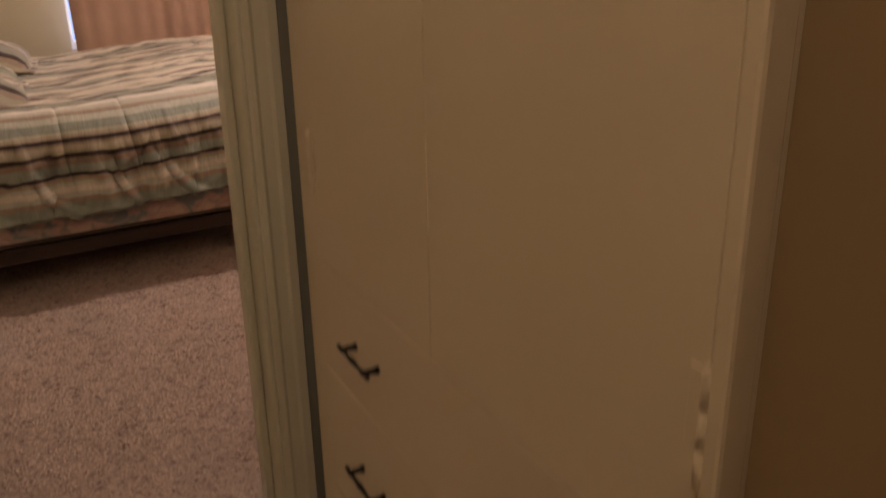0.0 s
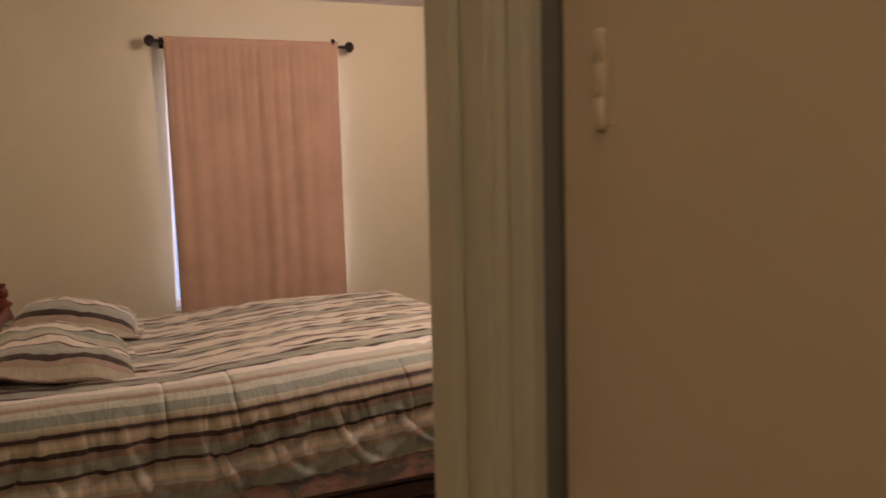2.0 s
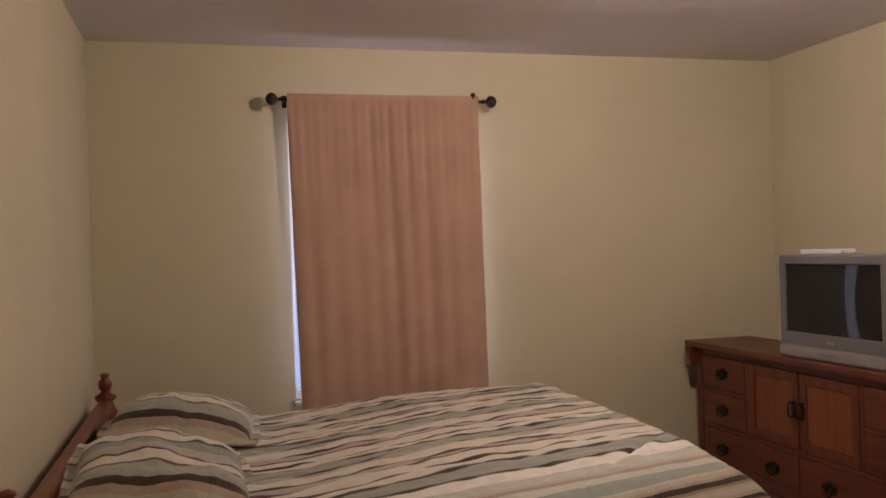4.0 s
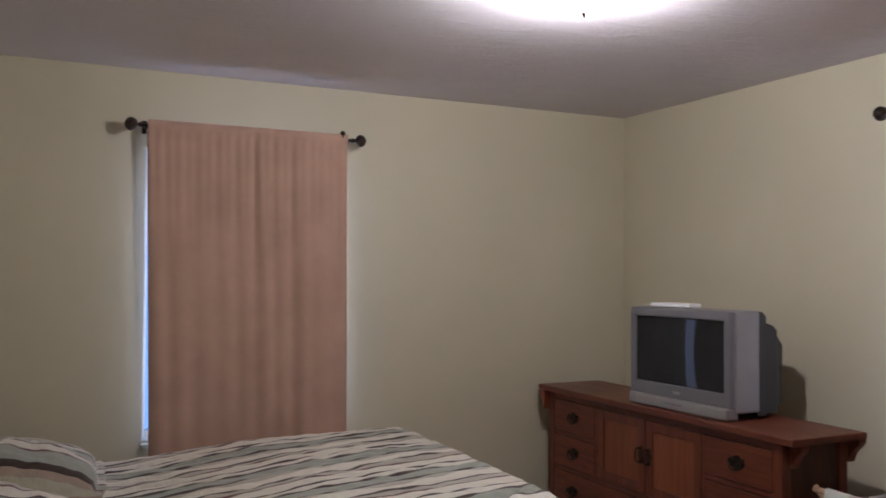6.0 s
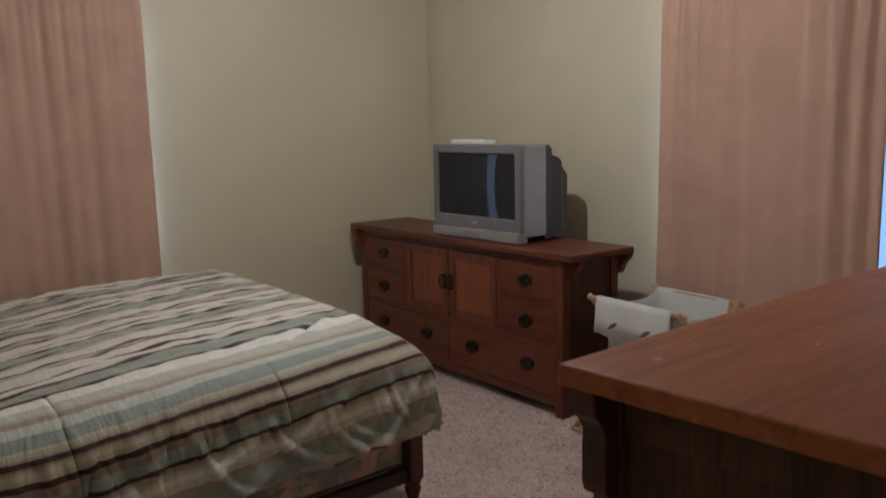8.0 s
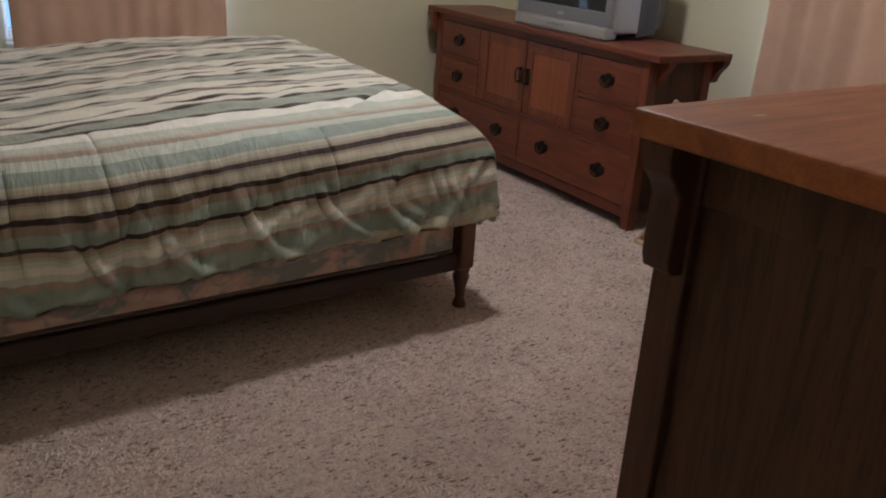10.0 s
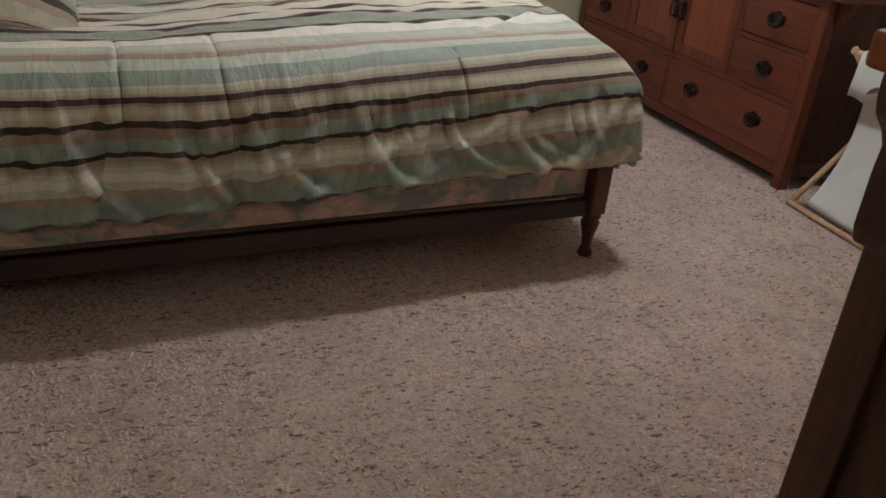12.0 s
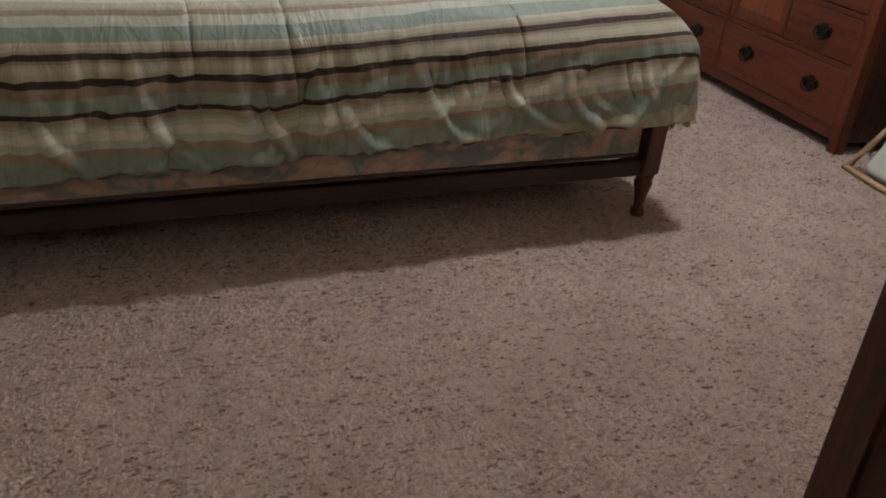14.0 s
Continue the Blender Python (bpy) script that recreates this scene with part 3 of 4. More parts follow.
spring = thing("box_spring", TURNED @ pose(0, 0, 0.201), "faded pink and grey floral box spring on the bed frame", "box spring")
part("body", box(-0.985, 0.954, -0.9, 0.9, 0, 0.185, 0.02, steps=3), FLORAL, spring)
for z in (0.012, 0.173):
    part("piping", tube([(-0.97, -0.902, z), (0.94, -0.902, z), (0.955, -0.885, z), (0.955, 0.885, z), (0.94, 0.902, z), (-0.97, 0.902, z)], 0.006, 6), PIPING, spring, "corded seam", True)
mat_ob = thing("mattress", TURNED @ pose(0, 0, 0.387), "white mattress under the striped comforter", "mattress")
part("body", box(-0.985, 0.96, -0.885, 0.885, 0, 0.22, 0.05, steps=4), CANVAS, mat_ob)


def comforter():
    """A quilted sheet draped over the mattress and down three sides; stripes run the bed's length."""
    top, xe, xw, ye = 0.632, -1.735, -3.74, 0.895
    r = 0.085
    hang_s, hang_n, hang_e = 0.455, 0.42, 0.30
    slope = math.tan(radians(YAW))
    nx, ny = 420, 380
    total = hang_s + 2 * ye + hang_n
    length = xe - xw + hang_e

    def fold(d):
        if d <= 0:
            return 0.0, 0.0
        a = d / r
        if a < math.pi / 2:
            return r * math.sin(a), r * (1 - math.cos(a))
        return r, r + (d - r * math.pi / 2)

    def ridged(x, y, z):
        return (1 - min(1.0, abs(noise.noise((x, y, z))) * 2.2)) ** 2.5

    rnd = random.Random(11)
    tacks = [-3.52 + 0.232 * k + rnd.uniform(-0.04, 0.04) for k in range(8)]
    reach = [rnd.uniform(0.16, 0.30) for _ in tacks]
    high = [rnd.uniform(0.15, 0.20) for _ in tacks]

    def swags(x, g):
        """Folds that drop from each tack and sweep towards the foot along the hem."""
        total_ = 0.0
        for xt, far, g0 in zip(tacks, reach, high):
            u = (g - g0) / 0.17
            if u < -0.25:
                continue
            u = max(u, 0.0)
            slope_ = far * 2.2 * u ** 1.2 / 0.17
            d = (x - xt - 0.012 * math.sin(u * 5.0) - far * u ** 2.2) / math.sqrt(1 + slope_ * slope_)
            grow = min(1.0, (g - g0 + 0.045) / 0.07)
            total_ += grow * (1.0 - 0.6 * max(0.0, min(1.0, (u - 0.8) / 0.4))) * (0.017 * math.exp(-(d / 0.0085) ** 2) - 0.005 * math.exp(-((d - 0.028) / 0.016) ** 2) + 0.011 * math.exp(-((d + 0.04) / 0.012) ** 2) * (1 - min(1.0, u)))
        return total_

    def crease(px, py, x0, y0, x1, y1, wide):
        """How near a point lies to a straight pull between two ends, from 0 to 1."""
        dx, dy = x1 - x0, y1 - y0
        t = min(1.0, max(0.0, ((px - x0) * dx + (py - y0) * dy) / (dx * dx + dy * dy)))
        d2 = (px - x0 - t * dx) ** 2 + (py - y0 - t * dy) ** 2
        return math.exp(-d2 / (wide * wide)) * math.sin(math.pi * min(1.0, 0.12 + t * 0.8))

    bm = bmesh.new()
    uv = bm.loops.layers.uv.new("sheet")
    grid, place, spare = [], {}, set()
    for i in range(nx + 1):
        sx = xw + length * i / nx
        along = min(1.0, i / (nx * 0.88))
        start = 0.152 + 0.055 * along + 0.012 * noise.noise((sx * 3.1, 0.3, 7.0)) + 0.010 * noise.noise((sx * 8.0, 1.3, 2.0))
        row = []
        for j in range(ny + 1):
            s = start + (total - start) * j / ny
            a = s - hang_s - ye
            over_y, over_x = abs(a) - (ye - r), sx - (xe - r)
            fy, gy = fold(over_y)
            fx, gx = fold(over_x)
            side = -1 if a < 0 else 1
            x = min(sx, xe - r) + fx
            y = BY + (side * (ye - r + fy) if over_y > 0 else a)
            drop = (gx ** 4 + gy ** 4) ** 0.25
            z = top - drop
            flat = max(0.0, 1 - drop / 0.06)
            if flat > 0:
                crown = 0.058 * min(1.0, max(0.0, (0.90 - abs(a)) / (0.15 if a > 0 else 0.42))) ** 0.7
                calm = min(1.0, abs(a + 0.80) / 0.16) if a < -0.45 else 1.0
                wave = 0.012 * noise.noise((x * 2.1, a * 3.3, 1.7))
                pucker = 0.017 * noise.noise((x * 5.0, a * 15.0, 4.2)) + 0.026 * noise.noise((x * 11.0, a * 33.0, 9.1)) - 0.016 * ridged(x * 2.6, a * 11.0, 5.0)
                z += flat * (wave + calm * pucker * 0.28 + crown * min(1.0, max(0.25, (x + 3.3) / 0.8)))
            dip = 0.0
            if a < -0.4:
                for xc, y0 in ((-3.18, -0.66), (-2.95, -0.70), (-2.31, -0.80)):
                    dip += 0.013 * crease(x + 0.02 * noise.noise((a * 5.0, xc, 2.0)), a, xc, y0, xc + 0.02, -1.12, 0.008)
                dip += 0.022 * crease(x, a, -2.146, -0.676, -1.843, -0.467, 0.017) - 0.012 * crease(x, a, -2.146, -0.711, -1.843, -0.502, 0.02)
                if over_y <= 0.03 and gx < 0.02:
                    z -= dip
            if gy > 0.01 and gx < 0.25:
                w = min(1.0, gy / 0.16) * (1.0 - 0.6 * min(1.0, gx / 0.2))
                west = 0.55 + 0.45 * min(1.0, max(0.0, (-2.25 - x) / 0.5))
                lean = x + 0.5 * gy * noise.noise((x * 1.3, 2.0, 0.4)) + 0.25 * gy
                drawn_ = max(0.0, 0.4 + noise.noise((x * 2.3, gy * 5.0, 44.0)))
                puck = 0.4 * west * (0.017 * ridged(lean * 11.0 - gy * 5.0, gy * 7.0, 61.0) * drawn_ + 0.022 * noise.noise((lean * 28.0, gy * 20.0, 17.0)) + 0.034 * noise.noise((lean * 7.0, gy * 3.2, 3.3)) + 0.030 * noise.noise((lean * 17.0, gy * 5.0, 7.7)) * (0.5 + noise.noise((x * 1.7, gy * 4, 5.0))) + 0.014 * noise.noise((lean * 47.0, gy * 7.0, 1.1)))
                folds = 0.016 * ridged(lean * 3.0 + gy * 5.0, gy * 2.5, 12.0) * (0.2 + gy / 0.30) - 0.018 * ridged(lean * 4.6, gy * 2.2, 30.0) * west
                drawn = max(0.0, noise.noise((x * 1.1, gy * 1.5, 40.0)) + 0.42)
                folds += 0.018 * drawn * ridged(lean * 5.5 - gy * 1.6, gy * 1.1, 21.0) ** 1.6 + 0.018 * drawn * ridged(lean * 2.6 + gy * 7.5, gy * 4.0, 50.0) ** 2 * min(1.0, gy / 0.2)
                corner = min(1.0, max(0.0, (x + 2.35) / 0.4))
                folds += corner * (0.022 * ridged(x * 6.0 + gy * 8.0, gy * 2.5, 70.0) ** 1.5 - 0.012 * ridged(x * 9.0 - gy * 5.0, gy * 4.0, 80.0))
                bulge = 0.010 * math.sin(min(1.0, gy / 0.36) * math.pi) + 0.19 * max(0.0, gy - 0.02)
                tuck = swags(x, gy) * (1.0 - 0.7 * min(1.0, max(0.0, (x + 1.95) / 0.15)))
                pull = west * (0.013 * ridged(x * 7.5 - 1.6 * gy, gy * 1.0, 90.0) ** 1.6 + 0.007 * ridged(x * 15.0 - 4.0 * gy, gy * 2.0, 95.0) ** 1.3) * math.sin(math.pi * min(1.0, gy / 0.26))
                flare = 0.020 * min(1.0, max(0.0, (gy - 0.17) / 0.17)) ** 1.4 * (0.75 + 0.6 * noise.noise((x * 3.0, 3.0, 8.0)))
                y += side * (bulge + 0.7 * w * (puck + folds) + tuck + pull + flare - (dip if over_y > 0.03 else 0.0))
                z += w * 0.006 * noise.noise((x * 6.0, gy * 8.0, 1.5))
            if gx > 0.01:
                w = min(1.0, gx / 0.2)
                x += 0.03 * math.sin(min(1.0, gx / 0.36) * math.pi) + w * (1.0 - 0.85 * min(1.0, gy / 0.06)) * (0.030 * noise.noise((a * 9.0, gx * 2.0, 5.3)) + 0.008 * noise.noise((a * 22.0, gx * 4.0, 2.7)))
                if gy > 0.01:
                    y += side * 0.003 * w * noise.noise((gx * 17.0, gy * 13.0, 6.1))
            if gx > 0.05 and gy > 0.02:
                if z < 0.27:
                    spare.add((i, j))
                z = max(z, 0.30 + 0.004 * noise.noise((x * 3.0, y * 3.0, 3.0)))
            v = bm.verts.new((x, y + slope * (x - FOOT[0]), z))
            skew = 0.073 + 0.057 * min(1.0, max(0.0, (s - 0.45) / 0.3))
            place[v] = s + 0.03 * min(1.0, max(0.0, (s - 0.40) / 0.1)) - skew * max(0.0, sx + 2.95) + flat * (0.005 * noise.noise((x * 3.0, a * 2.0, 8.0)) + 0.004 * noise.noise((x * 10.0, a * 7.0, 3.0)))
            row.append(v)
        grid.append(row)
    for i, (p, q) in enumerate(zip(grid, grid[1:])):
        for j in range(ny):
            if spare & {(i, j), (i + 1, j), (i, j + 1), (i + 1, j + 1)}:
                continue
            f = bm.faces.new((p[j], q[j], q[j + 1], p[j + 1]))
            for l in f.loops:
                l[uv].uv = (place[l.vert], l.vert.co.x)
    hems = [[tuple(row[0].co) for row in grid[:-80]], [tuple(row[-1].co) for row in grid[:-80]]]
    bmesh.ops.delete(bm, geom=[v for v in bm.verts if not v.link_faces], context="VERTS")
    ob = thing("comforter", pose(0, 0, 0), "rumpled comforter with sage, cream, tan and dark brown stripes", "comforter")
    cover = part("cover", bm, QUILT, ob, smooth=True)
    sol = cover.modifiers.new("thickness", "SOLIDIFY")
    sol.thickness, sol.offset = 0.014, 1.0
    for h in hems:
        part("piping", tube(h[::2], 0.005, 6), PIPING, ob, "dark brown corded edge", True)
    return ob


comforter()


def pillow(m, lx, ly, thick, seed, label):
    bm = bmesh.new()
    uv = bm.loops.layers.uv.new("sheet")
    n = 40
    sides = []
    for up in (1, -1):
        grid = []
        for i in range(n + 1):
            row = []
            for j in range(n + 1):
                u, v = 2 * i / n - 1, 2 * j / n - 1
                inner = max(0.0, 1 - (abs(u) / 0.9) ** 3.2) * max(0.0, 1 - (abs(v) / 0.88) ** 3.2)
                h = thick * (0.06 + 0.94 * inner ** 0.55) * (1 if up > 0 else 0.35)
                h += 0.016 * noise.noise((u * 2.4, v * 2.4, seed)) * (0.3 + inner) + 0.007 * noise.noise((u * 7, v * 9, seed + 3))
                pinch = 1 - 0.05 * (u * u) * (v * v)
                row.append(bm.verts.new((u * lx / 2 * pinch + 0.01 * noise.noise((v * 3, seed, 0)), v * ly / 2 * pinch, up * h + 0.03 * noise.noise((u * 1.2, v * 1.2, seed + 9)))))
            grid.append(row)
        sides.append(grid)
        for a, b in zip(grid, grid[1:]):
            for j in range(n):
                q = (a[j], b[j], b[j + 1], a[j + 1])
                f = bm.faces.new(q if up > 0 else q[::-1])
                for l in f.loops:
                    l[uv].uv = (0.5 + l.vert.co.y / ly, l.vert.co.x)
    bmesh.ops.remove_doubles(bm, verts=bm.verts[:], dist=0.0005)
    top, low = sides
    ring = [(0, j) for j in range(n)] + [(i, n) for i in range(n)] + [(n, n - j) for j in range(n)] + [(n - i, 0) for i in range(n)]
    for (i0, j0), (i1, j1) in zip(ring, ring[1:] + ring[:1]):
        q = [top[i0][j0], top[i1][j1], low[i1][j1], low[i0][j0]]
        if all(v.is_valid for v in q) and len(set(q)) == 4:
            f = bm.faces.new(q)
            for l in f.loops:
                l[uv].uv = (0.02, 0)
    bmesh.ops.recalc_face_normals(bm, faces=bm.faces[:])
    ob = mesh_object("pillow", bm, SHAM, True)
    ob.matrix_basis = m
    return tagged(ob, label, "pillow", "pillows on the bed")


pillow(pose(-3.50, -1.70, 0.685, 2, 9, 3), 0.56, 0.72, 0.105, 2.0, "plump striped pillow sham with a flat flange near the bed edge")
pillow(pose(-3.44, -0.92, 0.69, -2, 8, -4), 0.58, 0.74, 0.13, 6.0, "plump striped pillow sham on the far half of the bed")


# ---- mission-style dressers ----
def corbel(m, slender=False):
    """A bracket with an S-curved front, hanging from z = 0, standing out along x."""
    if slender:
        pts = [(0, 0), (0.062, 0), (0.062, -0.016), (0.052, -0.032), (0.036, -0.048), (0.024, -0.062), (0.015, -0.078), (0.010, -0.092), (0.005, -0.102), (0, -0.108)]
        return slab(pts, 0.042, m, 0.002)
    pts = [(0, 0), (0.055, 0), (0.055, -0.018), (0.05, -0.035), (0.036, -0.05), (0.028, -0.065), (0.03, -0.09), (0.03, -0.14), (0.025, -0.155), (0.012, -0.16), (0, -0.16)]
    return slab(pts, 0.042, m, 0.002)


def bail_pull(parent, m, slim=1.0):
    """An antique bail pull: stepped back plate, two posts and a swinging bail; faces -x."""
    wing = [(-0.036, 0.004), (-0.03, 0.016), (-0.018, 0.013), (-0.008, 0.024), (0.008, 0.024), (0.018, 0.013), (0.03, 0.016), (0.036, 0.004), (0.03, -0.02), (0.014, -0.026), (0.0, -0.034), (-0.014, -0.026), (-0.03, -0.02)]
    b = part("handle", slab(wing, 0.003, pose(0, 0, 0, 0, 0, 90)), ANTIQUE, parent, "antique brass bail handle")
    for s in (-1, 1):
        part("bail_post", lathe([(0.004, 0), (0.005, 0.006), (0.007, 0.012), (0.004, 0.016)], 10, pose(-0.002, s * 0.027, 0.004, 0, -90, 0)), ANTIQUE, b, smooth=True)
    part("bail", tube([(-0.014, -0.027, 0.004), (-0.017, -0.029, -0.014), (-0.019, -0.02, -0.027), (-0.02, 0, -0.031), (-0.019, 0.02, -0.027), (-0.017, 0.029, -0.014), (-0.014, 0.027, 0.004)], 0.0038, 8), ANTIQUE, b, smooth=True)
    b.matrix_basis = m @ Matrix.Diagonal((1.1, 1.22, 1.12 * slim, 1))
    return b


def drawer(ob, y0, y1, z0, z1, pulls, x=0.0):
    d = part("drawer", box(x - 0.004, x + 0.02, y0 + 0.003, y1 - 0.003, z0 + 0.003, z1 - 0.003, 0.004), WOOD_Y, ob)
    for y in pulls:
        bail_pull(d, pose(x - 0.004, y, (z0 + z1) / 2 + (0.018 if z1 - z0 > 0.2 else 0.004)))


def panel_door(ob, y0, y1, z0, z1, pull):
    x = -0.003
    y0, y1, z0, z1 = y0 + 0.003, y1 - 0.003, z0 + 0.003, z1 - 0.003
    bm = box(x, x + 0.02, y0, y0 + 0.05, z0, z1, 0.003)
    box(x, x + 0.02, y1 - 0.05, y1, z0, z1, 0.003, bm)
    box(x + 0.001, x + 0.019, y0 + 0.05, y1 - 0.05, z0, z0 + 0.05, 0.003, bm)
    box(x + 0.001, x + 0.019, y0 + 0.05, y1 - 0.05, z1 - 0.05, z1, 0.003, bm)
    d = part("door", bm, WOOD_Z, ob)
    part("door_panel", box(x + 0.008, x + 0.014, y0 + 0.046, y1 - 0.046, z0 + 0.046, z1 - 0.046), PANEL, d, "lighter amber oak panel")
    bail_pull(d, pose(x, pull, z0 + (z1 - z0) * 0.52, 90, 0, 0), 0.62)


def dresser():
    """Local x from the drawer fronts back to the wall, y along the front, z up."""
    ob = thing("dresser", pose(-0.664, -1.037, 0), "red-brown mission oak dresser with dark bail handles", "dresser")
    hy, dep, top = 0.862, 0.375, 0.762
    part("top", box(-0.034, 0.40, -0.94, 0.94, top, top + 0.03, 0.005), WOOD_Y, ob)
    for s in (-1, 1):
        a, b = sorted((s * (hy - 0.05), s * hy))
        part("front_post", box(-0.006, 0.044, a, b, 0, top, 0.003), WOOD_Z, ob)
        part("back_post", box(dep - 0.05, dep, a, b, 0, top, 0.003), WOOD_Z, ob)
        a, b = sorted((s * (hy - 0.03), s * (hy - 0.012)))
        # Dresser ends use the oak with shade in its colour.
        part("end_panel", box(0.044, dep - 0.05, a, b, 0.07, top), SHADED_END, ob)
        for x in (-0.002, dep - 0.046):
            part("corbel", corbel(pose(x + (0.042 if s < 0 else 0.0), s * hy, top, 0, 0, 90 * s), True), WOOD_Z, ob)
        part("end_rail", box(0.044, dep - 0.05, *sorted((s * (hy - 0.034), s * (hy - 0.006))), 0.05, 0.11, 0.002), SHADED_END, ob)
    part("back_panel", box(dep - 0.016, dep - 0.004, -hy + 0.05, hy - 0.05, 0.06, top), WOOD_Y, ob)
    part("case", box(0.022, 0.05, -hy + 0.05, hy - 0.05, 0.06, top), WOOD_Y, ob)
    e = hy - 0.05
    c = 0.395
    bm = box(-0.002, 0.024, -e, e, top - 0.035, top, 0.002)
    box(-0.002, 0.024, -e, e, 0.052, 0.098, 0.002, bm)
    box(-0.001, 0.024, -e, e, 0.328, 0.350, 0.002, bm)
    for s in (-1, 1):
        box(-0.0015, 0.024, s * (c + 0.012) - 0.012, s * (c + 0.012) + 0.012, 0.35, top - 0.035, 0.002, bm)
        box(-0.001, 0.024, *sorted((s * (c + 0.024), s * e)), 0.528, 0.548, 0.002, bm)
    box(-0.001, 0.024, -0.01, 0.01, 0.098, 0.328, 0.002, bm)
    part("face_frame", bm, WOOD_Y, ob)
    for s in (-1, 1):
        y0, y1 = sorted((s * (c + 0.024), s * e))
        drawer(ob, y0, y1, 0.548, top - 0.035, [(y0 + y1) / 2])
        drawer(ob, y0, y1, 0.35, 0.528, [(y0 + y1) / 2])
        y0, y1 = sorted((s * 0.01, s * e))
        drawer(ob, y0, y1, 0.098, 0.328, [s * 0.2, s * 0.625])
    panel_door(ob, 0.001, c, 0.35, top - 0.035, 0.03)
    panel_door(ob, -c, -0.001, 0.35, top - 0.035, -0.03)
    return ob


dresser()


def chest():
    """Local origin under the top's front west corner; x along the front, y forwards."""
    wide, deep, top = 1.42, 0.638, 1.083
    ob = thing("chest_of_drawers", pose(-2.662, -3.857, 0, 0, 0, 3.4), "tall red-brown oak chest of drawers with worn top", "chest of drawers")
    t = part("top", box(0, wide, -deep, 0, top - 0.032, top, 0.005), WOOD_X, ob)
    for x, y, w, h in ((0.11, -0.085, 0.022, 0.010), (0.035, -0.44, 0.024, 0.009), (0.33, -0.2, 0.010, 0.006), (0.58, -0.3, 0.012, 0.007)):
        part("scuff", lathe([(1.0, 0), (0.9, 0.0006)], 14, pose(x, y, top - 0.0002) @ Matrix.Diagonal((w / 2, h / 2, 1, 1))), PALEWOOD, t, "pale scuff mark")
    x0, y0 = 0.062, -0.012
    under = top - 0.032
    for x in (x0, wide - x0 - 0.055):
        for y in (y0 - 0.05, -deep + 0.02):
            # Darker wood than the case: the posts' shade is put into their colour.
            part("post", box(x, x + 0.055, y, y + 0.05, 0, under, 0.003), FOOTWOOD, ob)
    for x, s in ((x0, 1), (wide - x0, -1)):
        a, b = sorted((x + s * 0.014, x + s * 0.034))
        p = part("end_panel", box(a, b, -deep + 0.07, y0 - 0.05, 0.08, under), SHADED_END, ob, "oak end panel with strong grain, its shade put into the colour")
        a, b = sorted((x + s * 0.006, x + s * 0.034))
        part("end_rail", box(a, b, -deep + 0.07, y0 - 0.05, under - 0.075, under - 0.001, 0.003), SHADED_END, p)
        part("end_rail", box(a, b, -deep + 0.07, y0 - 0.05, 0.06, 0.14, 0.003), SHADED_END, p)
        for y in (y0 - 0.046, -deep + 0.024):
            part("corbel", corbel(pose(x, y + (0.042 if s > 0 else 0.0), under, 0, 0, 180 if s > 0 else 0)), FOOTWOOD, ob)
    part("back_panel", box(x0 + 0.055, wide - x0 - 0.055, -deep + 0.03, -deep + 0.045, 0.06, under), SHADED_END, ob)
    part("case", box(x0 + 0.055, wide - x0 - 0.055, y0 - 0.045, y0 - 0.02, 0.06, under), WOOD_X, ob)
    for k in range(4):
        z0 = 0.10 + k * 0.232
        for a, b in ((x0 + 0.06, wide / 2 - 0.006), (wide / 2 + 0.006, wide - x0 - 0.06)):
            d = part("drawer", box(a, b, y0 - 0.02, y0 + 0.002, z0, z0 + 0.222, 0.004), WOOD_X, ob)
            bail_pull(d, pose((a + b) / 2, y0 + 0.002, z0 + 0.115, 0, 0, -90))
    return ob


chest()


